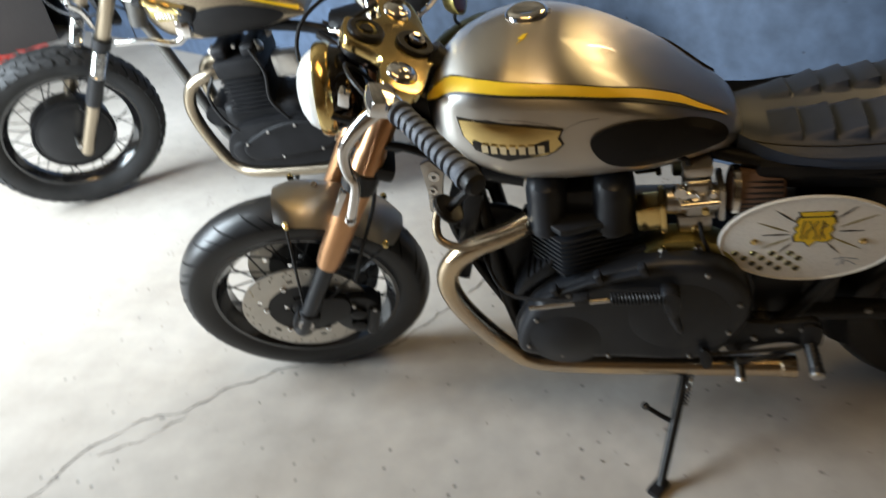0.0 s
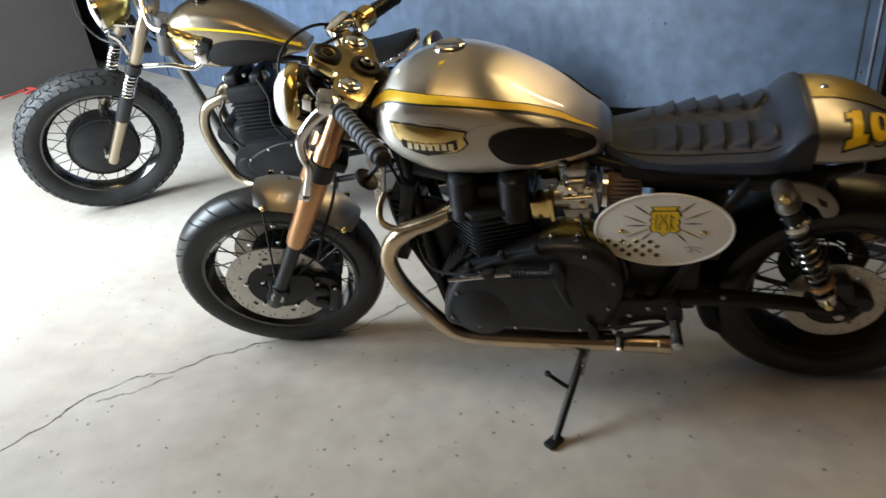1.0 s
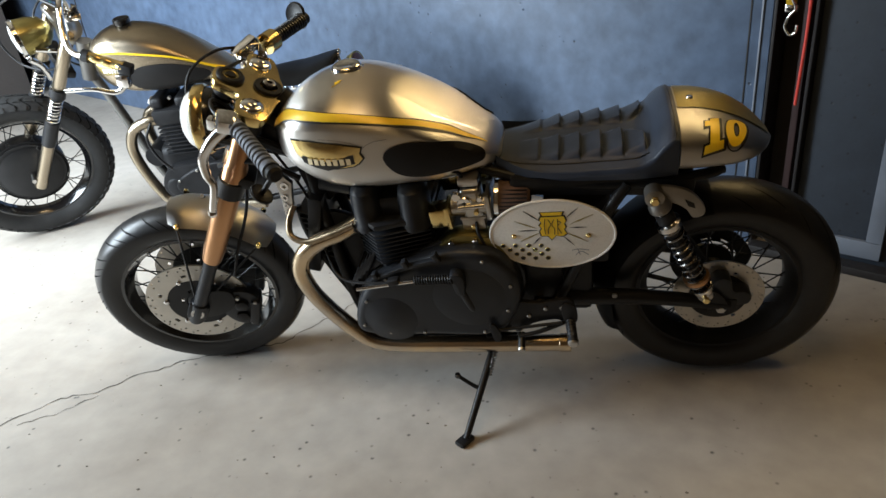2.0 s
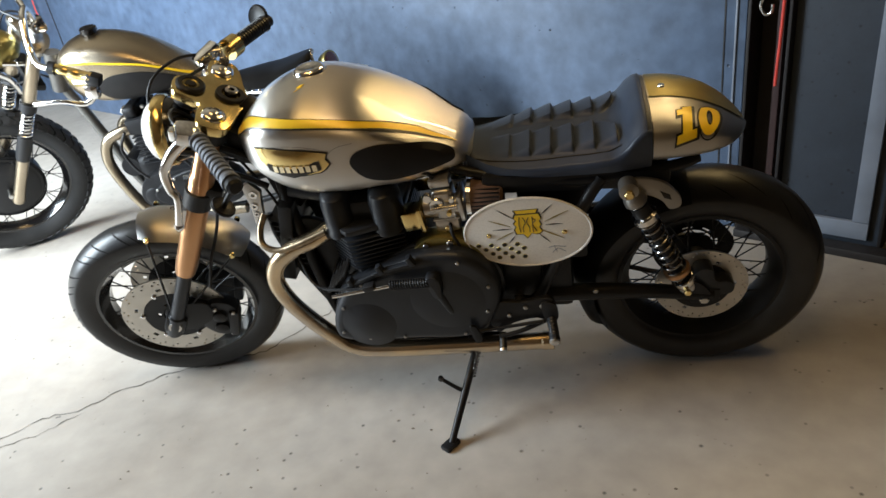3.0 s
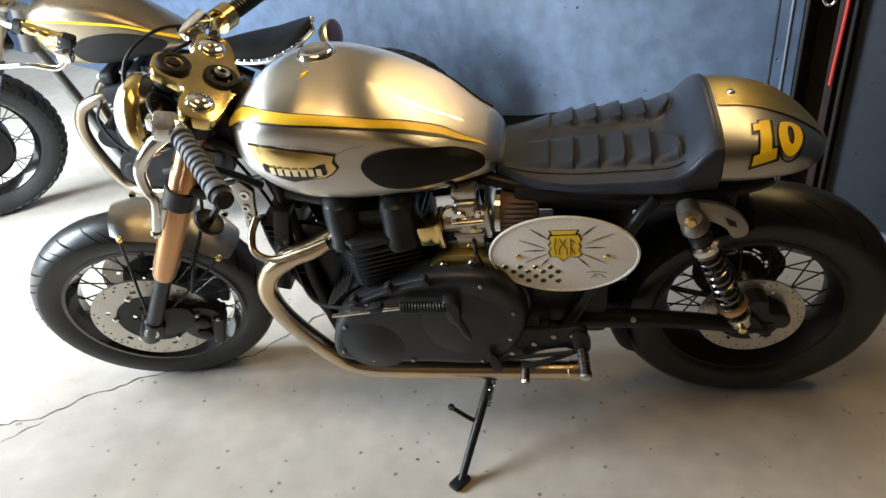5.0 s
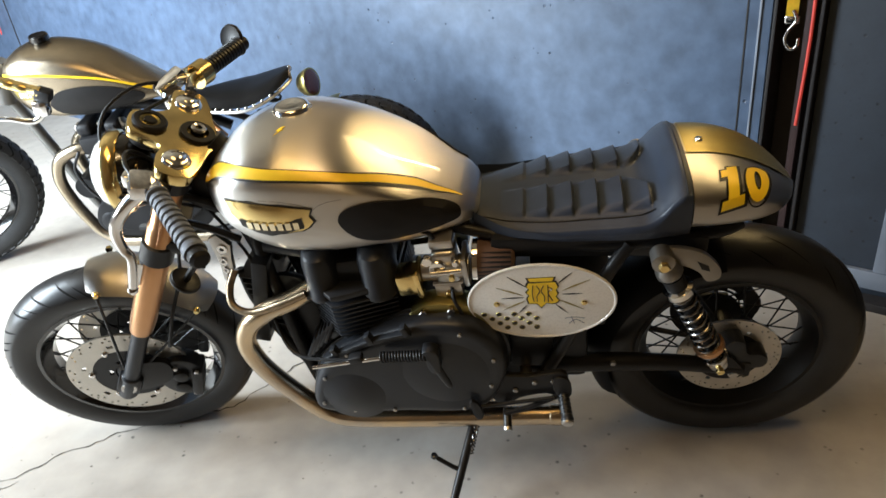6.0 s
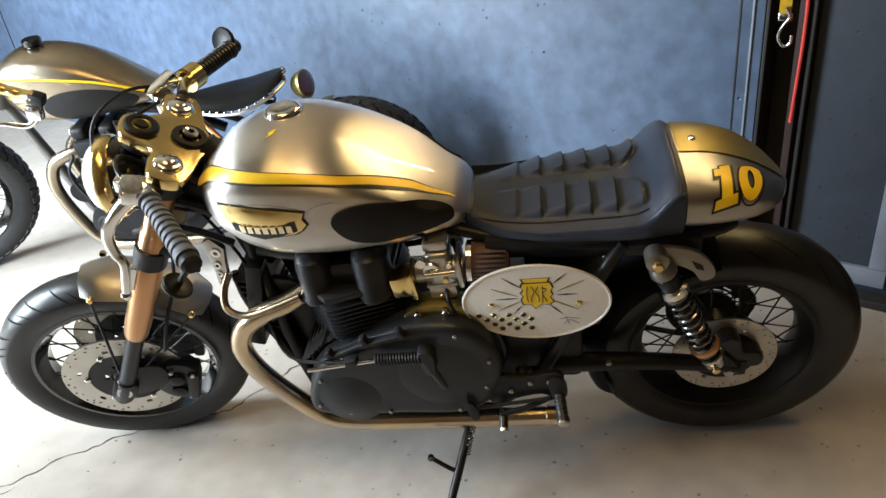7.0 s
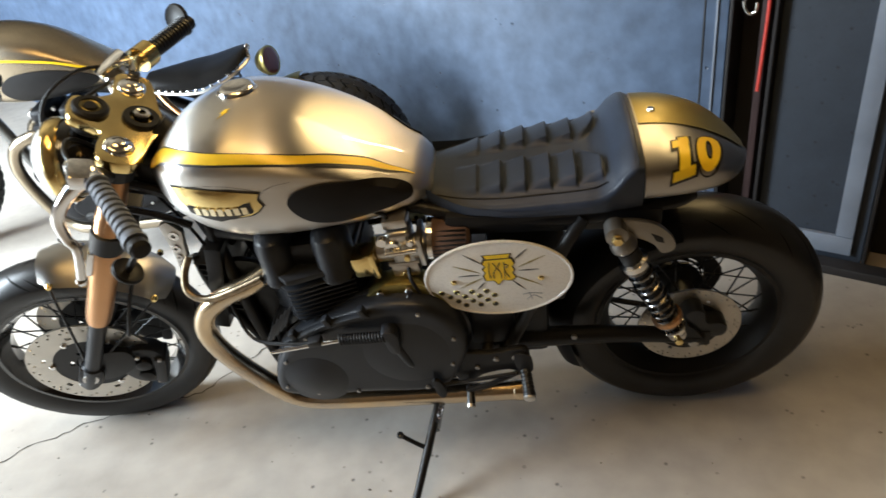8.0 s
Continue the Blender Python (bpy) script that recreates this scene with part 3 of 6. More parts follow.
skin([[TANK.on(x, curve_at(TANK.bottom, x) + 0.012, 0.0015), TANK.on(x, curve_at(TANK.bottom, x) + 0.006, 0.004), TANK.on(x, curve_at(TANK.bottom, x) + 0.002, 0.001)] for x in np.linspace(-0.27, 0.19, 40)], False, False, seam)
part("tank_seam", seam, CHROME, tank, "bright welded seam")
CAP_AT = pose(-0.153, 0.048, 0.968, 0, 0, 0)
cap = part("filler_cap", lathe([(0.0, 0.0095), (0.008, 0.0096), (0.015, 0.0100), (0.021, 0.0112), (0.026, 0.0118), (0.030, 0.0112), (0.034, 0.0088), (0.0370, 0.0050), (0.0385, 0.001), (0.038, -0.006)], 48), CHROME, tank, "chrome filler cap", CAP_AT, 75)
part("cap_hinge", block((0.012, 0.018, 0.005), CAP_AT @ pose(0.036, 0, 0.002), 0.002), CHROME, cap)
# little brass bolt of lightning on the tank
part("lightning_mark", TANK.patch([(-0.153, 0.9672), (-0.162, 0.9655), (-0.155, 0.9655), (-0.164, 0.9625), (-0.147, 0.9660), (-0.153, 0.9660), (-0.145, 0.9672)], 0.0009, 0, 3), GOLD_PAINT, tank, "small gold lightning mark")

# seat
SEAT_TOP = [(0.200, 0.770), (0.26, 0.770), (0.33, 0.775), (0.42, 0.782), (0.50, 0.788), (0.532, 0.794), (0.552, 0.808), (0.572, 0.832), (0.590, 0.846), (0.607, 0.845)]
SEAT_HALF = [(0.200, 0.088), (0.25, 0.112), (0.33, 0.138), (0.45, 0.148), (0.55, 0.150), (0.607, 0.142)]
SEAT_LOW = [(0.200, 0.752), (0.25, 0.735), (0.33, 0.727), (0.45, 0.727), (0.607, 0.732)]
SEAT_MID = 0.03


def seat_height(x, s):
    """Top of the seat; s runs from -1 to 1 across it."""
    z = smooth_at(SEAT_TOP, x) - 0.030 * abs(s) ** 3.0
    rib = 0.0
    inner = 0.14 + 0.32 * max(0.0, (x - 0.500) / 0.040) ** 2
    if 0.255 < x < 0.540 and inner < abs(s) < 0.76:
        t = ((x - 0.255) / 0.0475) % 1.0
        rise = 0.10 + 0.90 * t ** 0.75
        rise *= 1 - max(0.0, (t - 0.90) / 0.10) ** 2 * 0.9
        rib = 0.0165 * min(1.0, 0.25 + (x - 0.255) / 0.13) * rise * min(1, (abs(s) - inner) / 0.05, (0.76 - abs(s)) / 0.05)
    return z + rib


rows = []
for x in [0.200, 0.205, *np.linspace(0.21, 0.60, 150), 0.604, 0.607]:
    h, low = smooth_at(SEAT_HALF, x), smooth_at(SEAT_LOW, x)
    row = []
    for s in np.linspace(-0.94, 0.94, 49):
        row.append((x, h * s, seat_height(x, s)))
    edge = row[-1][2]
    for k in range(1, 8):
        a = 0.5 * math.pi * k / 7
        row.append((x, h * (0.94 + 0.06 * math.sin(a)), edge - 0.016 * (1 - math.cos(a))))
    row += [(x, h * 1.0, low + 0.02), (x, h * 0.95, low), (x, -h * 0.95, low), (x, -h, low + 0.02)]
    row += [(p[0], -p[1], p[2]) for p in row[49:56][::-1]]
    rows.append(row)
rows = [[(x, y + SEAT_MID, z) for x, y, z in row] for row in rows]
seat = part("seat", skin(rows), LEATHER, racer, "black ribbed leather solo seat with a raised back", None, 50)
for side in (-1, 1):
    part("stitching", tube([(x, SEAT_MID + side * smooth_at(SEAT_HALF, x) * 0.83, seat_height(x, 0.83) + 0.0005) for x in np.linspace(0.22, 0.545, 14)], 0.0016, 6, 2), BLACK, seat)
part("stitching", tube([(0.598, SEAT_MID + 0.144 * s, seat_height(0.598, s) + 0.0008) for s in np.linspace(-0.93, 0.93, 16)], 0.0016, 6, 2), BLACK, seat)

# tail cowl
COWL = Tank(
    top=[(0.607, 0.839), (0.65, 0.837), (0.70, 0.826), (0.75, 0.805), (0.79, 0.779), (0.815, 0.757), (0.824, 0.748)],
    waist=[(0.607, 0.785), (0.70, 0.781), (0.76, 0.770), (0.80, 0.756), (0.824, 0.744)],
    bottom=[(0.607, 0.729), (0.68, 0.730), (0.74, 0.733), (0.79, 0.737), (0.824, 0.741)],
    width=[(0.607, 0.144), (0.65, 0.142), (0.70, 0.135), (0.75, 0.117), (0.79, 0.080), (0.812, 0.040), (0.824, 0.004)],
    roof=2.9, belly=3.6, mid=0.03,
)
cowl = part("tail_cowl", COWL.body([0.609, *np.linspace(0.615, 0.80, 18), 0.808, 0.815, 0.820, 0.824]), SILVER_LOW, racer, "pointed silver tail cowl with a brass top", None, 50)
COWL_EDGE = 0.9993
rows = []
for x in np.linspace(0.611, 0.815, 24):
    t, w = smooth_at(COWL.top, x), smooth_at(COWL.waist, x)
    edge = w + (t - w) * COWL_EDGE
    left = [COWL.on(x, edge + (t * 0.9999 - edge) * math.sin(0.5 * math.pi * k / 7), 0.0025) for k in range(8)]
    low = w + (t - w) * 0.75
    rows.append(left + [COWL.on(x, t * 0.9999 - (t * 0.9999 - low) * math.sin(0.5 * math.pi * k / 9) ** 2, 0.0025, 1) for k in range(1, 10)])
part("cowl_top", skin(rows, False, False), BRASS_DULL, cowl, "brushed brass top panel")
part("cowl_screw", lathe([(0, 0.006), (0.007, 0.005), (0.009, 0)], 16, pose(0.642, 0.055, 0.838, -3, 6, 0)), CHROME, cowl)
ONE = [(0.0, 0.0, 0.040, 0.017), (0.0105, 0.0165, 0.020, 0.066), (-0.001, 0.060, 0.013, 0.016)]      # foot, stem and flag of the numeral


def numeral(x, z):
    """The number leans with the cowl."""
    x, f = 0.655 + x + 0.10 * z, 0.572 - 4.25 * z - 1.33 * x
    t, w, b = (smooth_at(c, x) for c in (COWL.top, COWL.waist, COWL.bottom))
    zs = np.linspace(w + (t - w) * COWL_EDGE, b, 60)
    ys = np.array([COWL.half(x, z) for z in zs])
    run = np.concatenate([[0], np.cumsum(np.hypot(np.diff(zs), np.diff(ys)))])
    return x, float(np.interp(max(0.02, f) * run[-1], run, zs))


for name, grow, lift, mat, text in (("number_shadow", 0.0055, 0.0012, PIN_BLACK, "black shadow of the number"), ("number_one", 0.0, 0.0026, GOLD_PAINT, "gold numeral 1")):
    bm = bmesh.new()
    for x, z, w, h in ONE:
        x, z, w, h = x - grow * 0.6, z - grow * 1.2, w + 1.8 * grow, h + 2 * grow
        skin([[COWL.on(*numeral(x + w * k / 4, z + h * q / 6), lift) for k in range(5)] for q in range(7)], False, False, bm)
    part(name, bm, mat, cowl, text)
for name, inner, outer, lift, mat, text in (("number_shadow", 0.25, 1.22, 0.0012, PIN_BLACK, "black shadow of the number"), ("number_zero", 0.36, 1.0, 0.0026, GOLD_PAINT, "gold numeral 0")):
    rows = []
    for k in range(41):
        a = 2 * math.pi * k / 40
        shift = 0.0016 if mat is PIN_BLACK else 0
        rows.append([COWL.on(*numeral(0.0685 + shift + 0.024 * w * (1 if w > 0.5 else 0.75) * math.cos(a), 0.0405 - shift + (0.046 * w if w > 0.5 else 0.068 * w) * math.sin(a)), lift) for w in (inner, (inner + outer) / 2, outer)])
    part(name, skin(rows, False, False), mat, cowl, text)
part("tail_tab", block((0.016, 0.012, 0.022), pose(0.690, -0.055, 0.722), 0.003), BRASS, cowl)

# frame
frame_part = part("frame", tube([(-0.285, 0, 0.80), (-0.18, 0, 0.785), (0.05, 0, 0.765), (0.2, 0, 0.745), (0.30, 0, 0.72)], 0.024), BLACK, racer, "satin black tubular steel frame")
for side in (-1, 1):
    part("downtube", tube([(-0.285, side * 0.02, 0.80), (-0.262, side * 0.06, 0.62), (-0.225, side * 0.085, 0.36), (-0.17, side * 0.09, 0.225), (0.0, side * 0.09, 0.20), (0.22, side * 0.10, 0.215)], 0.016), BLACK, frame_part)
    part("seat_rail", tube([(0.16, side * 0.06, 0.74), (0.30, 0.03 + side * 0.11, 0.712), (0.48, 0.03 + side * 0.122, 0.702), (0.66, 0.03 + side * 0.108, 0.714), (0.71, 0.03 + side * 0.09, 0.720)], 0.013), BLACK, frame_part)
    part("rear_stay", tube([(0.30, side * 0.10, 0.30), (0.34, side * 0.112, 0.38), (0.40, side * 0.118, 0.52), (0.46, side * 0.115, 0.65), (0.50, side * 0.095, 0.705)], 0.014), BLACK, frame_part)
part("head_tube", rod((-0.268, 0.03, 0.79), (-0.342, 0.03, 0.915), 0.036, 20), BLACK, frame_part)
part("under_seat_tray", block((0.42, 0.20, 0.05), pose(0.44, 0, 0.700, 0, 2, 0), 0.015), BLACK, frame_part)
part("battery_box", block((0.16, 0.20, 0.24), pose(0.385, 0.03, 0.575), 0.012), BLACK, frame_part)
hugger = skin([[(0.748 + (0.325 - 0.05 * abs(s) ** 3) * math.cos(a), 0.055 + 0.092 * s, 0.302 + (0.325 - 0.05 * abs(s) ** 3) * math.sin(a)) for s in np.linspace(-1, 1, 13)] for a in np.linspace(radians(98), radians(205), 24)], False, False)
bmesh.ops.solidify(hugger, geom=hugger.faces[:], thickness=0.004)
part("rear_hugger", hugger, BLACK, frame_part, "black inner rear mudguard")
part("pivot_casting", block((0.20, 0.20, 0.22), pose(0.325, 0.02, 0.41), 0.02), BLACK, frame_part)
bracket = part("frame_bracket", plate([(-0.366, 0.742), (-0.345, 0.752), (-0.322, 0.722), (-0.330, 0.690), (-0.340, 0.630), (-0.352, 0.618), (-0.366, 0.628), (-0.362, 0.675)], -0.075, -0.060, 0.002), ALLOY, racer, "drilled polished alloy head bracket")
for x, z, r in ((-0.342, 0.716, 0.011), (-0.350, 0.682, 0.009), (-0.352, 0.658, 0.007), (-0.354, 0.637, 0.006)):
    part("bracket_hole", lathe([(r * 0.45, 0.0), (r, 0.002), (r, 0.004), (r * 0.45, 0.004)], 18, pose(x, -0.0745, z, 90, 0, 0)), CHROME, bracket)

# front end, turned to the left about the steering head
RAKE, STEER = 30.5, 15.0
FORK = pose(-0.352, 0.03, 0.916, 0, RAKE, 0) @ pose(0, 0, 0, 0, 0, STEER)     # z up the steering axis, x to the rear
FORK_X, FORK_Y, AXLE_Z = -0.045, 0.099, -0.735
fork = part("fork", block((0.07, 0.25, 0.034), pose(-0.024, 0, -0.20), 0.012), BLACK, racer, "bronze upside-down fork", FORK)
for side in (-1, 1):
    leg = part("fork_leg", lathe([(0, 0.012), (0.022, 0.012), (0.0265, 0.006), (0.0265, -0.16), (0.0300, -0.165), (0.0300, -0.470), (0.0280, -0.500), (0.0265, -0.512), (0, -0.512)], 28, pose(FORK_X, side * FORK_Y, 0)), COPPER, fork, "bronze anodised outer fork tube", FORK)
    part("slider", lathe([(0, -0.52), (0.0205, -0.52), (0.0205, -0.70), (0.0255, -0.705), (0.0255, -0.775), (0.020, -0.785), (0, -0.785)], 24, pose(FORK_X, side * FORK_Y, 0)), BLACK_CASE, leg, "dark inner fork tube", FORK)
    part("fork_cap", lathe([(0, 0.030), (0.007, 0.0295), (0.012, 0.028), (0.014, 0.0255), (0.020, 0.0250), (0.025, 0.0225), (0.028, 0.018), (0.029, 0.012), (0.029, 0.002), (0.026, 0.0)], 40, pose(FORK_X, side * FORK_Y, 0)), CHROME, leg, "domed chrome fork cap", FORK, 75)
    part("clamp_band", lathe([(0.0305, -0.205), (0.036, -0.208), (0.036, -0.258), (0.0305, -0.262)], 24, pose(FORK_X, side * FORK_Y, 0)), BLACK, leg, "", FORK)
    part("axle_clamp", block((0.06, 0.036, 0.06), pose(FORK_X, side * FORK_Y, AXLE_Z), 0.010), BLACK_CASE, leg, "", FORK)
    part("brake_hose_clip", block((0.014, 0.018, 0.07), pose(FORK_X - 0.028, side * (FORK_Y + 0.016), -0.30), 0.004), CHROME, leg, "chrome hose clip", FORK)
# brass top yoke
yoke_outline = [(-0.074, -0.142), (-0.022, -0.146), (-0.002, -0.110), (0.010, -0.060), (0.020, -0.028), (0.021, 0.028), (0.010, 0.060), (-0.002, 0.110), (-0.022, 0.146), (-0.074, 0.142), (-0.084, 0.10), (-0.080, 0.066), (-0.112, 0.045), (-0.142, 0.034), (-0.150, 0.0), (-0.142, -0.034), (-0.110, -0.042), (-0.078, -0.066), (-0.080, -0.10)]
yoke = part("top_yoke", plate(rounded(yoke_outline, 4), -0.012, 0.012, 0.004, None, pose(0, 0, 0, 90, 0, 0)), BRASS, fork, "polished brass top yoke", FORK @ pose(0, 0, 0.004, 0, 0, 0))
part("stem_nut", lathe([(0.006, 0.020), (0.007, 0.030), (0.013, 0.031), (0.0155, 0.028), (0.0155, 0.014)], 20, pose(-0.016, 0, 0.004)), CHROME, yoke, "chrome stem nut", FORK)
part("stem_ring", lathe([(0.022, 0.0195), (0.034, 0.0195), (0.036, 0.016), (0.036, 0.012)], 32, pose(-0.016, 0, 0.004)), BLACK, yoke, "black steering washer", FORK)
dial = part("ignition_switch", lathe([(0, 0.022), (0.011, 0.022), (0.013, 0.017), (0.019, 0.017), (0.021, 0.022), (0.030, 0.022), (0.034, 0.018), (0.034, -0.03), (0.024, -0.04), (0, -0.04)], 36, pose(-0.108, 0, 0.004)), BLACK, yoke, "round black ignition switch", FORK)
part("switch_ring", lathe([(0.014, 0.0), (0.0175, 0.003), (0.021, 0.0)], 32, pose(-0.108, 0, 0.0215)), BRASS_DULL, dial, "brass ring", FORK)
# headlamp
LAMP_AT = FORK @ pose(-0.140, -0.005, -0.118, 0, -90 - 0.0, 0) @ pose(0, 0, 0, 0, -24, 0)
head = part("headlamp", lathe([(0, -0.080), (0.03, -0.076), (0.055, -0.062), (0.073, -0.038), (0.080, -0.010), (0.082, 0.004), (0.080, 0.004), (0.0, 0.0)], 40), BLACK_GLOSS, fork, "small round headlamp with a brass rim", LAMP_AT)
part("lamp_rim", lathe([(0.082, -0.012), (0.087, -0.006), (0.088, 0.012), (0.084, 0.019), (0.078, 0.017), (0.079, 0.004)], 44), BRASS, head, "polished brass rim", LAMP_AT)
part("lamp_glass", lathe([(0.079, 0.012), (0.074, 0.026), (0.064, 0.040), (0.045, 0.052), (0.022, 0.058), (0, 0.060)], 40), LENS_GLASS, head, "pale headlamp glass", LAMP_AT)
for side in (-1, 1):
    part("lamp_bracket", tube([FORK @ Vector((FORK_X - 0.02, side * 0.10, -0.10)), FORK @ Vector((-0.10, side * 0.095, -0.11)), FORK @ Vector((-0.145, side * 0.083, -0.118))], 0.007, 8), BLACK, head)

# left bar, lever and mirror; right bar, brake master cylinder and mirror
for side in (-1, 1):
    if side < 0:
        root, inner, outer = FORK @ Vector((FORK_X - 0.01, -0.135, -0.03)), Vector((-0.350, -0.195, 0.952)), Vector((-0.205, -0.365, 0.932))
    else:
        root, inner, outer = FORK @ Vector((FORK_X, 0.125, 0.030)), Vector((-0.425, 0.225, 0.978)), Vector((-0.372, 0.372, 0.985))
    way = (outer - inner).normalized()
    bar = part("handlebar", tube([root, inner, outer + way * 0.012], 0.0125, 14, 4), BLACK if side < 0 else CHROME, fork, "clip-on handlebar")
    part("bar_clamp", lathe([(0.027, -0.016), (0.035, -0.013), (0.035, 0.013), (0.027, 0.016)], 28, FORK @ pose(FORK_X, side * FORK_Y, -0.035)), BLACK if side < 0 else CHROME, bar)
    part("grip", ridged(inner + way * 0.03, outer, 0.0185 if side < 0 else 0.0205, 10 if side < 0 else 11, 0.0038), GRIP if side < 0 else RUBBER, bar, "ribbed rubber grip")
    part("bar_end", lathe([(0, 0), (0.015, 0), (0.017, 0.006), (0.017, 0.018), (0.012, 0.024), (0, 0.025)], 20, Matrix.Translation(outer) @ way.to_track_quat("Z", "Y").to_matrix().to_4x4()), BLACK, bar)
    if side < 0:
        part("grip_collar", rod(inner, inner + way * 0.028, 0.0185, 20), CHROME, bar, "bright grip collar")
        bends = [(0.005, -0.01, 0.012), (-0.050, -0.022, -0.022), (-0.088, -0.026, -0.065), (-0.094, -0.028, -0.110), (-0.088, -0.028, -0.140), (-0.112, -0.030, -0.205)]
        lever = part("lever", tube([inner + Vector(b) for b in bends], [0.014, 0.013, 0.012, 0.010, 0.009, 0.009], 10, 5), CHROME, bar, "cast alloy clutch lever")
        part("lever_ball", lathe([(0, -0.011), (0.008, -0.008), (0.011, 0), (0.008, 0.008), (0, 0.011)], 16, Matrix.Translation(inner + Vector((-0.116, -0.030, -0.213)))), CHROME, lever)
        part("lever_perch", block((0.045, 0.05, 0.035), Matrix.Translation(inner + Vector((-0.012, -0.008, 0.012))) @ pose(0, 0, 0, 20, 25, 30), 0.010), CHROME, bar, "cast lever perch")
        mir_at = outer + Vector((-0.035, -0.005, -0.050))
    else:
        part("switch_housing", rod(inner - way * 0.004, inner + way * 0.032, 0.0285, 28), BRASS, bar, "brass throttle housing")
        cyl = part("master_cylinder", block((0.075, 0.036, 0.034), Matrix.Translation(inner + Vector((-0.045, -0.035, 0.004))) @ pose(0, 0, 0, 5, -20, 50), 0.008), CHROME, bar, "polished brake master cylinder")
        part("reservoir", lathe([(0, 0.018), (0.020, 0.018), (0.023, 0.014), (0.023, -0.018), (0, -0.02)], 24, Matrix.Translation(inner + Vector((-0.035, -0.062, -0.018)))), CHROME, cyl)
        part("lever", tube([inner + Vector((-0.06, -0.02, 0.0)), inner + Vector((-0.085, 0.02, -0.012)), inner + Vector((-0.06, 0.07, -0.012)), inner + Vector((-0.02, 0.13, -0.02))], [0.010, 0.009, 0.007, 0.008], 10, 5), CHROME, bar, "polished brake lever")
        mir_at = outer + way * 0.012 + Vector((-0.022, 0.0, 0.014))
    turn = Vector((-0.32, -0.90, 0.30)).to_track_quat("Z", "Y").to_matrix().to_4x4() if side > 0 else pose(0, 0, 0, 35, 30, 60)
    mirror = part("mirror", lathe([(0, -0.012), (0.022, -0.010), (0.034, -0.004), (0.0375, 0.003), (0.036, 0.006), (0.033, 0.004), (0, 0.004)], 32), BLACK, bar, "small round bar-end mirror", Matrix.Translation(mir_at) @ turn @ Matrix.Scale(0.86 if side > 0 else 0.66, 4))
    part("mirror_stem", tube([outer + way * 0.01, outer + way * 0.018 + Vector((0, 0, 0.004)), mir_at], 0.006, 8, 3), BLACK if side < 0 else CHROME, mirror)
    part("mirror_ring", lathe([(0.0375, 0.003), (0.0395, 0.0), (0.0385, -0.005), (0.035, -0.004)], 32), BLACK, mirror, "", Matrix.Translation(mir_at) @ turn @ Matrix.Scale(0.86 if side > 0 else 0.66, 4))

# cables in loops round the yokes
for name, pts, r, mat in (
    ("throttle_cable", [(-0.44, 0.20, 0.975), (-0.53, 0.16, 0.995), (-0.595, 0.10, 0.965), (-0.60, 0.05, 0.90), (-0.53, 0.0, 0.845), (-0.45, -0.01, 0.80), (-0.33, 0.0, 0.76)], 0.0042, BLACK),
    ("clutch_cable", [(-0.385, -0.17, 0.935), (-0.43, -0.13, 0.965), (-0.46, -0.06, 0.955), (-0.44, -0.02, 0.90), (-0.37, -0.03, 0.80), (-0.30, -0.05, 0.66), (-0.265, -0.11, 0.55), (-0.22, -0.16, 0.482), (-0.12, -0.188, 0.488), (-0.03, -0.198, 0.500)], 0.0040, BLACK),
    ("brake_hose", [(-0.44, 0.11, 0.985), (-0.50, 0.06, 0.96), (-0.50, 0.0, 0.88), (-0.48, 0.0, 0.76), (-0.50, -0.02, 0.62), (-0.55, -0.06, 0.50), (-0.58, -0.075, 0.42)], 0.0045, BLACK),
    ("wiring_loom", [(-0.50, -0.03, 0.87), (-0.44, -0.045, 0.86), (-0.38, -0.045, 0.84), (-0.31, -0.04, 0.80)], 0.010, BLACK),
    ("wiring_loom", [(-0.46, 0.04, 0.90), (-0.40, 0.05, 0.85), (-0.33, 0.045, 0.80), (-0.26, 0.04, 0.77)], 0.009, BLACK),
):
    part(name, tube(pts, r, 8, 5), mat, racer)
for k, (y, z) in enumerate(((-0.060, 0.86), (-0.035, 0.83), (-0.010, 0.87), (0.020, 0.82), (-0.075, 0.80))):
    part("wiring_loom", tube([(-0.46 - 0.01 * k, y, z - 0.02), (-0.41, y - 0.012, z + 0.012 * (k % 2)), (-0.35, y, z - 0.03), (-0.30, y + 0.012, z - 0.07)], 0.0085, 8, 5), BLACK, racer)
# black block added to darken the gap between yoke and tank
part("gap_block", block((0.070, 0.110, 0.075), pose(-0.345, 0.005, 0.835, 0, 30, 0), 0.010), BLACK, racer, "plain black block added to fill the gap behind the headlamp")
part("cable_joint", block((0.022, 0.02, 0.034), pose(-0.470, -0.085, 0.905, 10, 20, 0), 0.004), CHROME, racer, "bright cable junction")

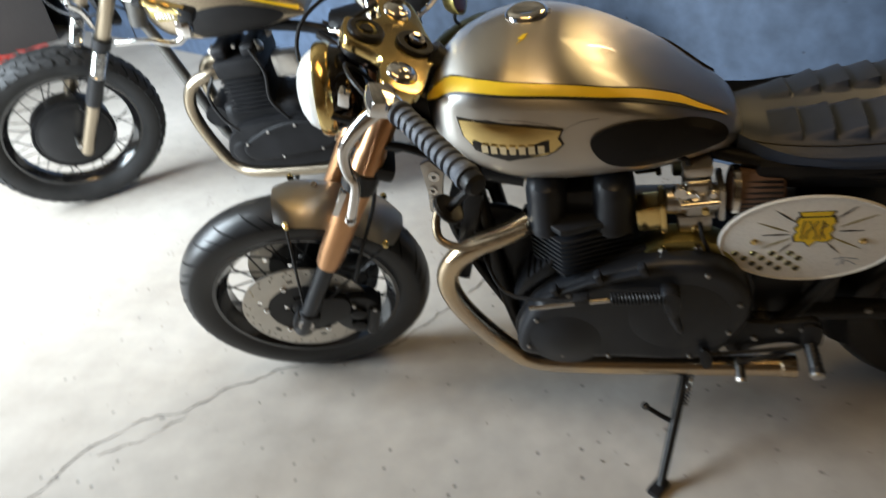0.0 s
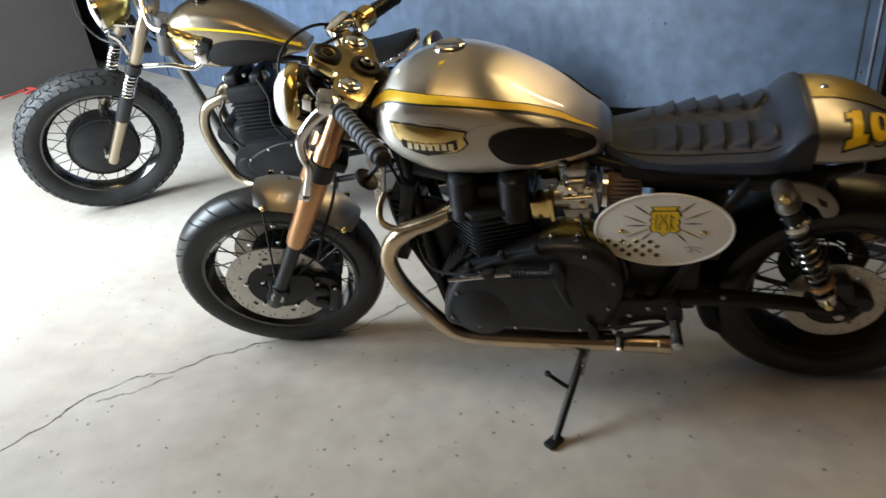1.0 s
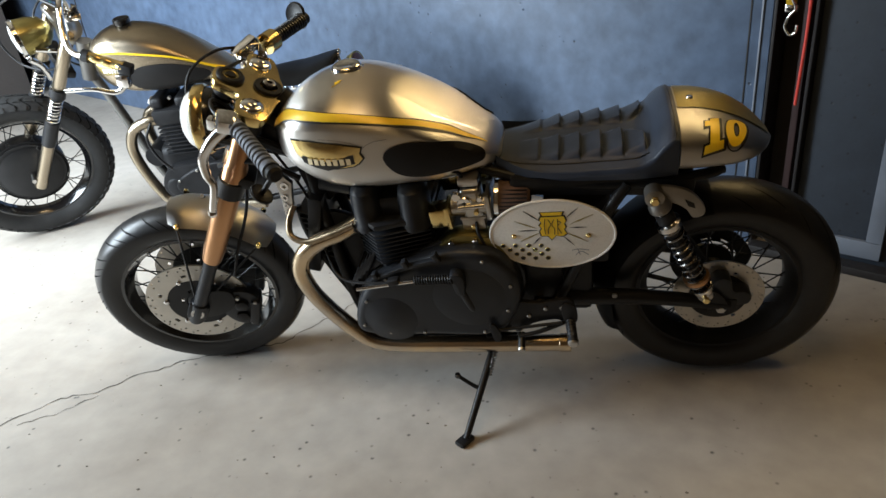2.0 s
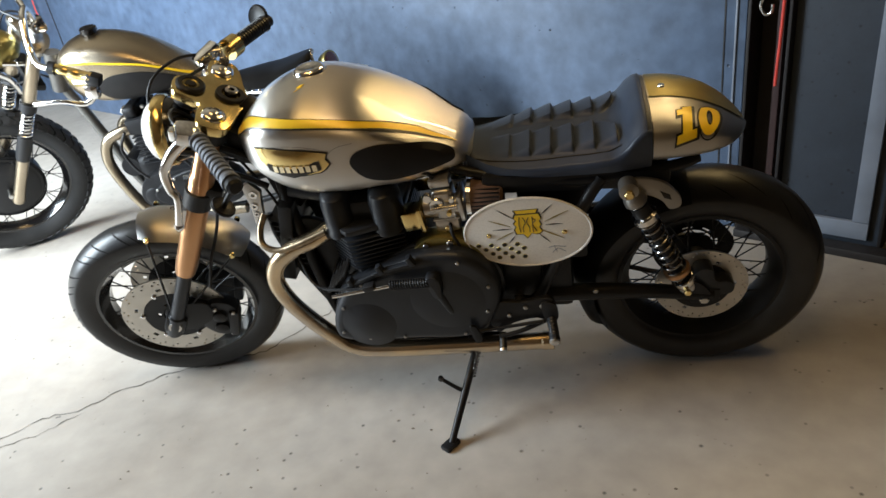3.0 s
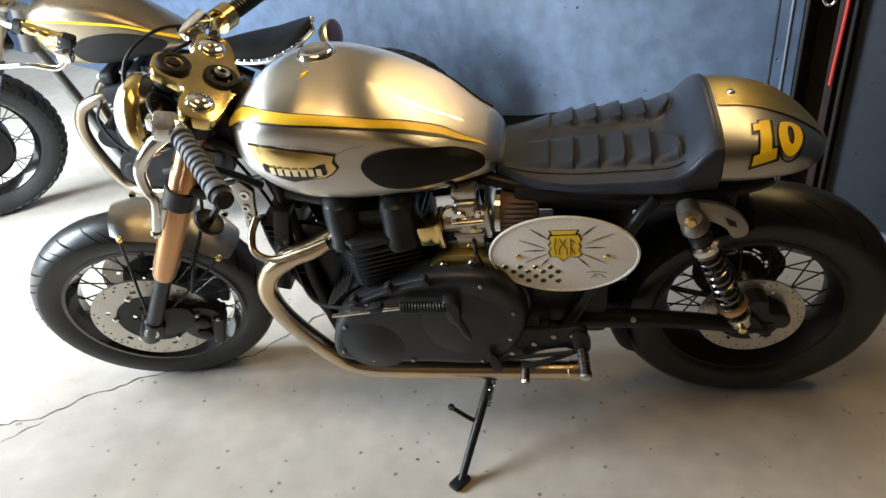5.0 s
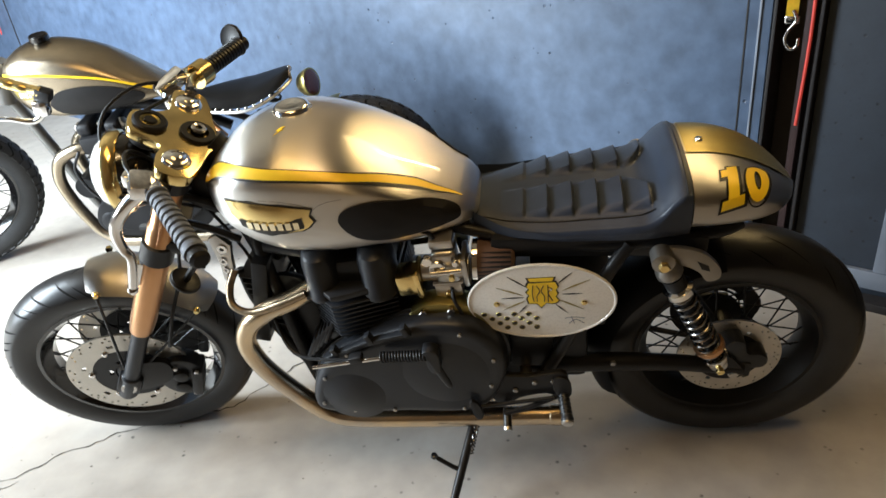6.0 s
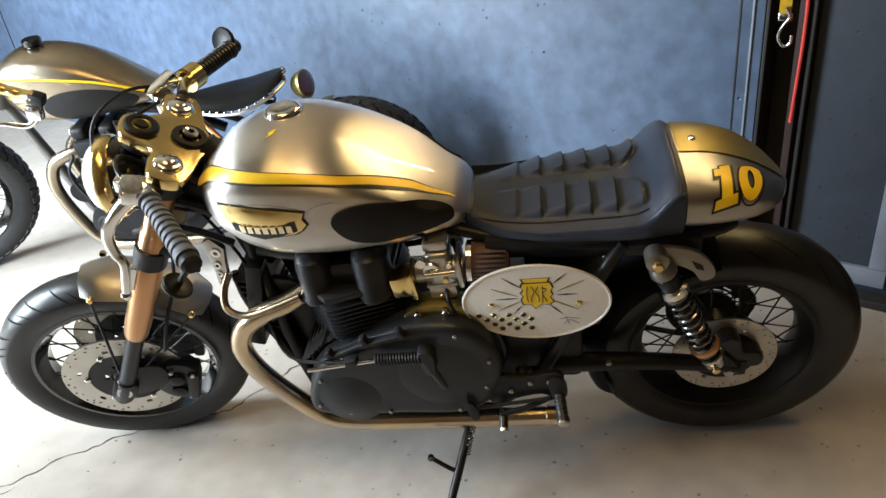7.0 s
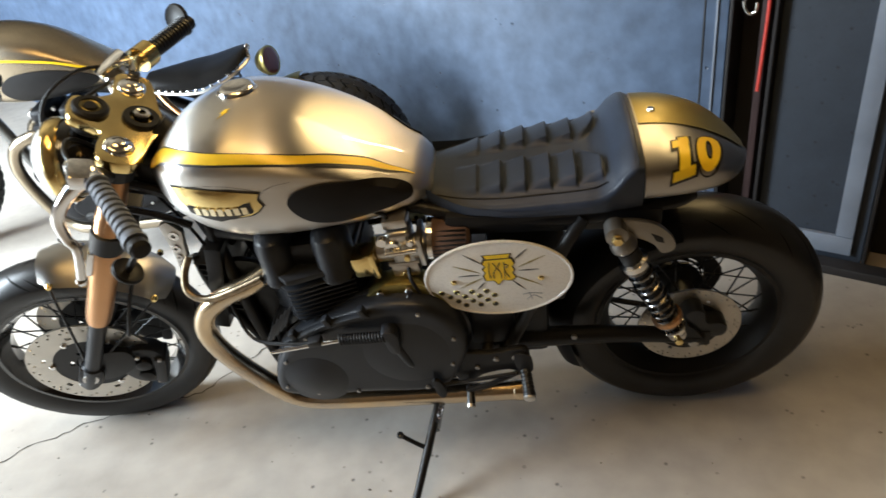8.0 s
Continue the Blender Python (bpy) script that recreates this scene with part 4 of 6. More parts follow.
# front wheel with drilled disc, caliper and short mudguard
AXLE = FORK @ pose(FORK_X, 0, AXLE_Z, 90, 0, 0)
front_r = 0.312
front_wheel = wheel(racer, AXLE, front_r, 0.057, 0.226, 0.043, [(0.016, -0.075), (0.030, -0.072), (0.046, -0.062), (0.046, -0.052), (0.026, -0.04), (0.026, 0.04), (0.046, 0.052), (0.046, 0.062), (0.030, 0.072), (0.016, 0.075)], 36, BLACK_GLOSS, RUBBER, SPOKE, "road")
for side in (1, -1):
    rotor = part("brake_disc", drilled_disc(0.095, 0.157, 0.005, True), DISC, front_wheel, "drilled steel brake disc", AXLE @ pose(0, 0, side * 0.068 - 0.0025))
    part("disc_carrier", drilled_disc(0.040, 0.104, 0.007, False, 6), BLACK, rotor, "", AXLE @ pose(0, 0, side * 0.066 - 0.0035))
    for k in range(6):
        a = 2 * math.pi * k / 6 + 0.3
        part("disc_bobbin", lathe([(0, 0.006), (0.005, 0.006), (0.008, 0.003), (0.008, -0.002)], 12, AXLE @ pose(0.098 * math.cos(a), 0.098 * math.sin(a), side * 0.071)), CHROME, rotor)
part("axle", lathe([(0, 0.108), (0.012, 0.108), (0.012, 0.122), (0.019, 0.122), (0.019, 0.098), (0.012, 0.095), (0.012, -0.12), (0, -0.12)], 24), ALLOY, front_wheel, "hollow alloy axle", AXLE)
for side in (1, -1):
    base = AXLE @ pose(0, 0, side * 0.072)
    cal = part("brake_caliper", plate(rounded([(0.058, 0.050), (0.086, 0.096), (0.135, 0.102), (0.172, 0.066), (0.178, 0.018), (0.162, -0.030), (0.120, -0.036), (0.076, -0.006)], 4), -0.020, 0.026, 0.010, None, pose(0, 0, 0, -90, 0, 0)), BLACK_CASE, fork, "black brake caliper", base)
    for x, y in ((0.118, 0.052), (0.132, 0.006)):
        part("piston_cap", lathe([(0, 0.012), (0.012, 0.011), (0.019, 0.008), (0.021, 0)], 24, base @ pose(x, y, side * 0.025) @ pose(0, 0, 0, 0 if side > 0 else 180, 0, 0)), BLACK, cal)
    part("caliper_bridge", block((0.030, 0.105, 0.066), base @ pose(0.163, 0.030, 0, 0, 0, 12), 0.010), BLACK_CASE, cal)
    for x, y in ((0.152, 0.076), (0.166, -0.012), (0.098, 0.080)):
        part("caliper_bolt", lathe([(0, 0.006), (0.005, 0.006), (0.007, 0.003), (0.007, 0)], 6, base @ pose(x, y, side * 0.026) @ pose(0, 0, 0, 0 if side > 0 else 180, 0, 0)), ALLOY, cal)
    part("caliper_mount", plate(rounded([(-0.02, 0.02), (0.0, 0.075), (0.07, 0.10), (0.10, 0.04), (0.05, -0.02), (0.0, -0.025)], 4), -0.010, 0.010, 0.004, None, pose(0, 0, 0, -90, 0, 0)), BLACK, cal, "", base @ pose(0, 0, side * 0.018))
rows = []
for a in np.linspace(radians(63), radians(116), 30):
    edge = min(1.0, (a - radians(63)) / 0.16, (radians(116) - a) / 0.16)
    w = 0.076 * (0.72 + 0.28 * math.sin(0.5 * math.pi * edge))
    rows.append([((front_r + 0.028 - 0.034 * abs(s) ** 2.6) * math.cos(a), (front_r + 0.028 - 0.034 * abs(s) ** 2.6) * math.sin(a), w * s) for s in np.linspace(-1, 1, 19)])
guard = skin(rows, False, False)
bmesh.ops.solidify(guard, geom=guard.faces[:], thickness=0.0022)
# the wheel's own axes: x to the rear, y up, so the guard spans the top
GUARD = AXLE @ pose(0, 0, 0, 0, 0, 0)
mudguard = part("mudguard", guard, SILVER, fork, "short brushed steel front mudguard", GUARD @ pose(0, 0, 0, 0, 0, 0), 50)
for side in (1, -1):
    for a in (radians(69), radians(110.5)):
        foot = GUARD @ Vector((0.312 * math.cos(a), 0.312 * math.sin(a), side * 0.080))
        part("stay", rod(foot, GUARD @ Vector((0.055 * math.cos(a), 0.055 * math.sin(a), side * 0.098)), 0.0035, 8), BLACK, mudguard, "thin black mudguard stay")
        part("stay_bolt", lathe([(0, 0.008), (0.005, 0.008), (0.008, 0.004), (0.008, -0.004)], 12, GUARD @ pose(0.314 * math.cos(a), 0.314 * math.sin(a), side * 0.076) @ pose(0, 0, 0, 0 if side > 0 else 180, 0, 0)), BRASS, mudguard, "brass bolt")
part("guard_nut", lathe([(0, 0.012), (0.007, 0.012), (0.009, 0.008), (0.009, -0.004)], 6, GUARD @ pose(0.341 * math.cos(radians(100)), 0.33 * math.sin(radians(100)), -0.03, 0, 0, 0) @ pose(0, 0, 0, -70, 0, 30)), CHROME, mudguard)

# engine
engine = part("engine", block((0.40, 0.24, 0.30), pose(0.035, 0, 0.395), 0.05, None, 4), BLACK_CASE, racer, "black parallel twin engine")
cover = rounded([(-0.205, 0.305), (-0.19, 0.40), (-0.125, 0.485), (0.02, 0.553), (0.115, 0.572), (0.195, 0.553), (0.246, 0.475), (0.238, 0.385), (0.172, 0.295), (0.0, 0.288), (-0.12, 0.283)], 6)
case = part("primary_cover", plate(cover, -0.176, -0.10, 0.028, None, None, 6), BLACK_CASE, engine, "black alternator and clutch cover", None, 50)
part("cover_rim", plate([((x - 0.02) * 1.03 + 0.02, (z - 0.425) * 1.04 + 0.425) for x, z in cover], -0.128, -0.112, 0.004), BLACK_CASE, case)
part("cover_bulge", lathe([(0.0, 0.012), (0.02, 0.0115), (0.04, 0.0085), (0.055, 0.005), (0.070, 0.0015), (0.082, -0.001)], 40, pose(-0.105, -0.175, 0.355, 90, 0, 0)), BLACK_CASE, case)
part("clutch_dome", lathe([(0.0, 0.010), (0.03, 0.0095), (0.06, 0.008), (0.085, 0.0055), (0.105, 0.0025), (0.120, -0.0005)], 48, pose(0.115, -0.172, 0.428, 90, 0, 0)), BLACK_CASE, case)
part("clutch_arm_boss", plate(rounded([(0.078, 0.522), (0.098, 0.526), (0.112, 0.514), (0.113, 0.480), (0.108, 0.458), (0.090, 0.462), (0.082, 0.490)], 4), -0.206, -0.17, 0.008), BLACK_CASE, case)
part("cover_ridge", tube([(0.092, -0.172, 0.478), (0.104, -0.178, 0.440), (0.118, -0.178, 0.400), (0.124, -0.170, 0.375)], [0.012, 0.011, 0.009, 0.005], 12, 4), BLACK_CASE, case)
for x, z in ((-0.118, 0.502), (-0.035, 0.540), (0.045, 0.562)):
    part("flange_lug", block((0.014, 0.020, 0.026), pose(x, -0.176, z, 0, -22, 0), 0.004), BLACK_CASE, case)
part("top_brace", plate([(-0.15, 0.484), (-0.05, 0.532), (0.055, 0.560), (0.058, 0.550), (-0.045, 0.521), (-0.146, 0.474)], -0.184, -0.165, 0.004), BLACK_CASE, case)
part("clutch_spring", helix((-0.012, -0.197, 0.504), (0.086, -0.197, 0.508), 0.0105, 15, 0.0025), BLACK, case, "small clutch return spring")
part("cable_tip", rod((-0.170, -0.196, 0.474), (-0.015, -0.198, 0.503), 0.0048), CHROME, case, "bright clutch cable end")
part("cable_guide", block((0.03, 0.022, 0.016), pose(-0.068, -0.194, 0.500, 0, -12, 0), 0.004), BLACK, case)
for x, z in ((-0.192, 0.325), (-0.170, 0.415), (-0.10, 0.495), (0.02, 0.548), (0.165, 0.552), (0.232, 0.47), (0.220, 0.385), (0.15, 0.305), (-0.02, 0.30), (-0.12, 0.298)):
    part("cover_bolt", bolt(((x - 0.02) * 0.955 + 0.02, -0.176, (z - 0.425) * 0.955 + 0.425), 0.0048, 0.005), ALLOY_DULL, case)
part("gear_cover", plate(rounded([(0.02, 0.50), (0.07, 0.583), (0.15, 0.592), (0.205, 0.565), (0.235, 0.50), (0.20, 0.46)], 5), -0.135, -0.08, 0.012), BRASS_DULL, engine, "dull bronze upper crankcase")
for x, z in ((0.082, 0.575), (0.142, 0.580)):
    part("case_bolt", bolt((x, -0.136, z), 0.008, 0.008), CHROME, engine)
part("sump", block((0.34, 0.18, 0.06), pose(0.03, 0, 0.245), 0.02), BLACK_CASE, engine)
FIN = [(-0.168, -0.100), (-0.104, -0.160), (-0.090, -0.160), (0.030, -0.118), (0.030, 0.118), (-0.090, 0.160), (-0.104, 0.160), (-0.168, 0.100)]
UPRIGHT = pose(0, 0, 0, -90, 0, 0)     # lays an outline flat: x stays, the thickness runs upwards


def level(outline, z0, z1, bevel, grow=1.0, at=(-0.072, 0.0)):
    return plate([(at[0] + (x - at[0]) * grow, at[1] + (y - at[1]) * grow) for x, y in outline], -z1, -z0, bevel, None, UPRIGHT)


for k in range(8):
    z = 0.522 + 0.0128 * k
    part("fin", level(FIN, z, z + 0.0048, 0.0014, 0.955 + 0.006 * k), BLACK_CASE, engine)
part("barrel", level(FIN, 0.470, 0.630, 0.008, 0.86), BLACK_CASE, engine)
part("head_gasket_step", level(FIN, 0.6255, 0.641, 0.005, 0.97), BLACK_CASE, engine)
for k in range(5):
    part("case_rib", block((0.010, 0.10, 0.075), pose(-0.190 + 0.013 * k, -0.085, 0.465 + 0.013 * k, 0, 28, 0), 0.004), BLACK_CASE, engine)
head_part = part("cylinder_head", block((0.18, 0.21, 0.075), pose(-0.072, 0, 0.655, 0, -4, 0), 0.018), BLACK_CASE, engine)
for x in (-0.128, -0.008):
    for y in (-0.085, 0.085):
        part("cam_cover", lathe([(0, 0.055), (0.025, 0.053), (0.038, 0.042), (0.043, 0.02), (0.043, -0.045), (0.046, -0.05), (0.046, -0.062), (0.0, -0.062)], 32, pose(x, y, 0.672) @ Matrix.Diagonal((0.92, 1.25, 1, 1))), BLACK_CASE, head_part, "rounded black cam cover")
part("cam_block", block((0.17, 0.19, 0.06), pose(-0.07, 0, 0.665, 0, -4, 0), 0.015), BLACK, head_part)
part("headstock_gusset", plate([(-0.330, 0.800), (-0.205, 0.770), (-0.190, 0.700), (-0.250, 0.640), (-0.300, 0.650)], -0.030, 0.060, 0.006), BLACK, racer, "black headstock gusset")
part("ignition_coil", rod((-0.250, -0.055, 0.715), (-0.170, -0.060, 0.700), 0.022, 20), BLACK, racer, "black ignition coil")
part("engine_mount", plate(rounded([(-0.318, 0.600), (-0.235, 0.625), (-0.165, 0.580), (-0.165, 0.440), (-0.172, 0.300), (-0.202, 0.262), (-0.250, 0.365), (-0.298, 0.485)], 3), -0.062, -0.046, 0.003), BLACK, racer, "black front engine mounting plate")
part("oil_cooler", block((0.036, 0.20, 0.24), pose(-0.296, 0.01, 0.565, 0, 14, 0), 0.006), BLACK, racer, "black finned oil cooler")
for k in range(9):
    part("cooler_fin", block((0.034, 0.165, 0.003), pose(-0.300 - 0.004 * k + 0.016, 0.01, 0.490 + 0.0175 * k, 0, 14, 0), 0), BLACK, racer)

# carburettors and filters
for y in (-0.085, 0.085):
    carb = part("carburettor", lathe([(0.020, 0), (0.027, 0.002), (0.027, 0.10), (0.020, 0.10)], 28, pose(0.085, y, 0.652, 0, 88, 0)), ALLOY, racer, "cast alloy smoothbore carburettor")
    part("carb_body", block((0.050, 0.054, 0.086), pose(0.138, y, 0.668, 0, -4, 0), 0.012, None, 3), ALLOY, carb)
    part("float_bowl", block((0.060, 0.052, 0.038), pose(0.138, y, 0.610, 0, -4, 0), 0.010), ALLOY, carb, "bright float bowl")
    part("carb_top", block((0.050, 0.046, 0.022), pose(0.134, y, 0.728, 0, -4, 0), 0.006), ALLOY, carb)
    part("carb_screw", lathe([(0, 0.012), (0.010, 0.012), (0.012, 0.008), (0.012, 0)], 16, pose(0.105, y - 0.030, 0.700, 90, 0, 0)), CHROME, carb)
    part("carb_screw", lathe([(0, 0.008), (0.006, 0.008), (0.008, 0.004), (0.008, 0)], 12, pose(0.160, y - 0.030, 0.690, 90, 0, 0)), CHROME, carb)
    part("float_rim", block((0.064, 0.056, 0.006), pose(0.138, y, 0.630, 0, -4, 0), 0.002), ALLOY, carb)
    part("choke_knob", lathe([(0, 0.016), (0.006, 0.015), (0.007, 0.008), (0.0045, 0.006), (0.0045, 0)], 12, pose(0.150, y - 0.028, 0.655, 90, 0, 0)), BRASS, carb, "small brass knob")
    part("drain_plug", bolt((0.138, y - 0.026, 0.605), 0.007, 0.006), BRASS, carb)
    part("cable_elbow", tube([(0.120, y - 0.01, 0.735), (0.112, y - 0.012, 0.752), (0.090, y - 0.012, 0.757), (0.05, y - 0.01, 0.752)], 0.0045, 8, 4), BLACK, carb)
    part("throttle_wheel", lathe([(0.006, 0.0), (0.016, 0.0), (0.018, 0.003), (0.016, 0.006), (0.006, 0.006)], 20, pose(0.122, y - 0.028, 0.676, 90, 0, 0)), CHROME, carb)
    part("vent_hose", tube([(0.145, y - 0.026, 0.618), (0.150, y - 0.045, 0.598), (0.165, y - 0.05, 0.560), (0.170, y - 0.045, 0.50)], 0.004, 8, 4), BLACK, carb)
    part("carb_flange", block((0.012, 0.07, 0.07), pose(0.178, y, 0.662, 0, -4, 0), 0.005), ALLOY, carb)
    part("carb_link", rod((0.108, y - 0.038, 0.668), (0.172, y - 0.040, 0.676), 0.006), CHROME, carb)
    part("carb_spigot", block((0.05, 0.055, 0.05), pose(0.058, y - 0.012, 0.636, 0, -6, 0), 0.007), BRASS, carb, "polished brass intake adaptor")
    part("adaptor_flange", block((0.012, 0.066, 0.062), pose(0.080, y - 0.012, 0.640, 0, -6, 0), 0.004), BRASS, carb)
    pod = part("pod_filter", lathe([(0, 0.0), (0.036, 0.0), (0.044, 0.012), (0.040, 0.080), (0.034, 0.086), (0, 0.088)], 30, pose(0.192, y, 0.672, 0, 92, 0)), FILTER, racer, "rust brown pleated air filter")
    for k in range(10):
        part("pleat", block((0.075, 0.003, 0.003), pose(0.235, y - 0.0425 * math.cos(radians(-60 + 13 * k)), 0.670 + 0.0425 * math.sin(radians(-60 + 13 * k))), 0), BLACK, pod)
    part("filter_band", lathe([(0.040, 0), (0.046, 0.002), (0.046, 0.012), (0.040, 0.014)], 28, pose(0.192, y, 0.672, 0, 92, 0)), CHROME, pod)

# exhaust
for side in (-1, 1):
    pipe = part("exhaust_pipe", tube([(-0.165, side * 0.085, 0.607), (-0.21, side * 0.10, 0.588), (-0.275, side * 0.112, 0.566), (-0.325, side * 0.118, 0.528), (-0.347, side * 0.12, 0.475), (-0.335, side * 0.12, 0.405), (-0.295, side * 0.12, 0.330), (-0.235, side * 0.12, 0.250), (-0.20, side * 0.12, 0.220), (-0.15, side * 0.122, 0.207), (-0.05, side * 0.124, 0.207), (0.15, side * 0.128, 0.217), (0.345, side * 0.132, 0.230)], 0.0235, 20, 6), PIPE, racer, "heat tinted steel exhaust header")
    part("pipe_end", lathe([(0.0235, 0), (0.0255, 0.002), (0.0255, 0.030), (0.020, 0.030), (0.020, 0)], 24, pose(0.335, side * 0.132, 0.2295, 0, 88, 0)), PIPE, pipe)
    part("port_clamp", lathe([(0.022, 0), (0.030, 0.002), (0.030, 0.016), (0.022, 0.018)], 24, pose(-0.160, side * 0.084, 0.609, 0, -70, side * -15)), BLACK, pipe)
part("oil_hose", tube([(-0.335, -0.07, 0.655), (-0.352, -0.09, 0.618), (-0.345, -0.115, 0.588), (-0.30, -0.128, 0.578), (-0.23, -0.128, 0.600), (-0.168, -0.12, 0.622)], 0.0085, 12, 6), BRAID, racer, "braided bronze oil hose")
part("oil_hose", tube([(-0.335, -0.05, 0.64), (-0.325, -0.06, 0.56), (-0.285, -0.07, 0.46), (-0.235, -0.08, 0.36)], 0.009, 10, 5), BLACK, racer, "black oil hose")

# oval number plate
plaque = part("side_plate", plate(oval(0.327, 0.592, 0.1475, 0.098, 64), -0.134, -0.126, 0.003, None, None, 3), WHITE, racer, "white enamel oval side plate with gold artwork", None, 50)
part("plate_rim", tube([(x, -0.132, z) for x, z in oval(0.327, 0.592, 0.1475, 0.098, 64)] + [(0.4745, -0.132, 0.592)], 0.0035, 8, 1, None, False), WHITE, plaque)
# plain crest in gold with a dark edge, rays round it


def on_plate(x, y):
    """From the artwork's own grid to the plate."""
    return 0.327 + (x - 370) * 0.000424, 0.592 - (y - 228) * 0.000543


crest = [(312, 128), (440, 125), (452, 150), (441, 165), (450, 182), (440, 197), (455, 218), (440, 230), (420, 233), (395, 228), (370, 252), (350, 231), (312, 230), (304, 206), (315, 190), (302, 175), (315, 160), (303, 145)]
cap_bar = [(308, 106), (437, 103), (428, 121), (318, 123)]
for name, shape, grow, y, mat, text in (("crest_edge", crest, 1.07, -0.1349, PIN_BLACK, "black crest edge"), ("crest_edge", cap_bar, 1.10, -0.1349, PIN_BLACK, "black crest edge"), ("crest", crest, 0.97, -0.1356, GOLD_PAINT, "plain gold crest shape"), ("crest_bar", cap_bar, 0.94, -0.1356, GOLD_PAINT, "plain gold bar over the crest")):
    cx, cy = sum(p[0] for p in shape) / len(shape), sum(p[1] for p in shape) / len(shape)
    part(name, plate([on_plate(cx + (x - cx) * grow, cy + (y0 - cy) * grow) for x, y0 in shape], y, -0.1338, 0), mat, plaque, text)
for pts in ([(335, 140), (330, 180), (336, 218)], [(352, 142), (366, 168), (352, 192), (352, 218)], [(384, 142), (372, 168), (386, 192), (386, 220)], [(404, 140), (404, 222)], [(404, 150), (422, 158), (404, 178), (424, 216)]):
    part("crest_stroke", tube([(a, -0.1358, b) for a, b in (on_plate(*p) for p in pts)], 0.0009, 6, 3), PIN_BLACK, plaque, "thin dark stroke")
for k, (x0, y0, x1, y1) in enumerate(((217, 97, 305, 150), (515, 85, 450, 135), (565, 186, 470, 188), (495, 285, 435, 235), (262, 278, 305, 237), (182, 203, 290, 200), (163, 150, 285, 190), (598, 120, 470, 170), (570, 265, 445, 212), (185, 262, 300, 215))):
    (ax, az), (bx, bz) = on_plate(x0, y0), on_plate(x1, y1)
    mx, mz, length = ax + (bx - ax) * 0.55, az + (bz - az) * 0.55, math.hypot(bx - ax, bz - az)
    px, pz, wide = -(bz - az) / length, (bx - ax) / length, 0.0016
    part("ray", plate([(ax, az), (mx + px * wide, mz + pz * wide), (bx, bz), (mx - px * wide, mz - pz * wide)], -0.1350, -0.1338, 0), PIN_BLACK if k < 6 else BRASS_DULL, plaque, "painted ray")
for y, xs in ((285, (90, 162, 237, 308)), (308, (128, 200, 272, 344)), (332, (165, 236, 309)), (355, (200, 272, 344))):
    for x in xs:
        a, b = on_plate(x, y)
        edge = part("hole_edge", lathe([(0.0046, 0.0), (0.0056, 0.0014), (0.0066, 0.0)], 16, pose(a, -0.1340, b, 90, 0, 0)), BRASS_DULL, plaque, "bronze hole edge")
        part("vent_hole", lathe([(0, 0.0), (0.0050, 0.0), (0.0050, -0.002)], 14, pose(a, -0.1344, b, 90, 0, 0)), STEEL_DARK, plaque, "dark drilled vent hole")
for x, z in (on_plate(157, 232), on_plate(572, 232)):
    part("plate_screw", lathe([(0, 0.004), (0.004, 0.004), (0.0065, 0.0015), (0.0065, 0)], 16, pose(x, -0.134, z, 90, 0, 0)), BRASS, plaque, "brass screw")
for pts in ([(480, 312), (520, 306), (575, 312)], [(500, 340), (530, 318), (572, 338)], [(510, 302), (525, 338)]):
    part("script_mark", tube([(a, -0.1341, b) for a, b in (on_plate(*p) for p in pts)], 0.0008, 6, 3), STEEL_PALE, plaque, "pale illegible script stroke")
for z in (0.55, 0.64):
    part("plate_stay", rod((0.33, -0.128, z), (0.34, -0.06, z), 0.006), BLACK, plaque)

# swing arm, rear wheel, shocks
swing = part("swing_arm", tube([(0.27, 0, 0.355), (0.30, 0, 0.356), (0.33, 0, 0.357)], 0.03, 14), BLACK, racer, "satin black swing arm")
for side in (-1, 1):
    out = -0.060 if side < 0 else 0.170
    part("arm", tube([(0.27, out * 1.4, 0.352), (0.42, out * 1.2, 0.345), (0.60, out, 0.328), (0.77, out, 0.306)], [0.024, 0.023, 0.020, 0.017], 14, 4), BLACK, swing)
    part("axle_plate", block((0.07, 0.012, 0.044), pose(0.752, out, 0.303), 0.010), BLACK, swing)
part("pivot", rod((0.285, -0.135, 0.356), (0.285, 0.135, 0.356), 0.014, 16), ALLOY, swing)
part("swing_bolt", bolt((0.478, -0.100, 0.372), 0.007, 0.006), ALLOY_DULL, swing)
REAR = pose(0.748, 0.055, 0.300, 90, 0, 0)
rear_wheel = wheel(racer, REAR, 0.309, 0.078, 0.204, 0.056, [(0.018, -0.09), (0.040, -0.088), (0.060, -0.075), (0.060, -0.062), (0.036, -0.045), (0.036, 0.045), (0.060, 0.062), (0.060, 0.075), (0.040, 0.088), (0.018, 0.09)], 40, BLACK, RUBBER, SPOKE, "sport")
rotor = part("brake_disc", drilled_disc(0.066, 0.116, 0.005, True), DISC, rear_wheel, "drilled steel rear brake disc", REAR @ pose(0, 0, 0.070))
part("disc_carrier", drilled_disc(0.035, 0.074, 0.006, False, 6), BLACK, rotor, "", REAR @ pose(0, 0, 0.072))
part("axle", lathe([(0, 0.134), (0.009, 0.134), (0.009, 0.130), (0.013, 0.130), (0.013, 0.126), (0.010, 0.122), (0.010, -0.17), (0, -0.17)], 6), ALLOY, rear_wheel, "bright axle nut", REAR)
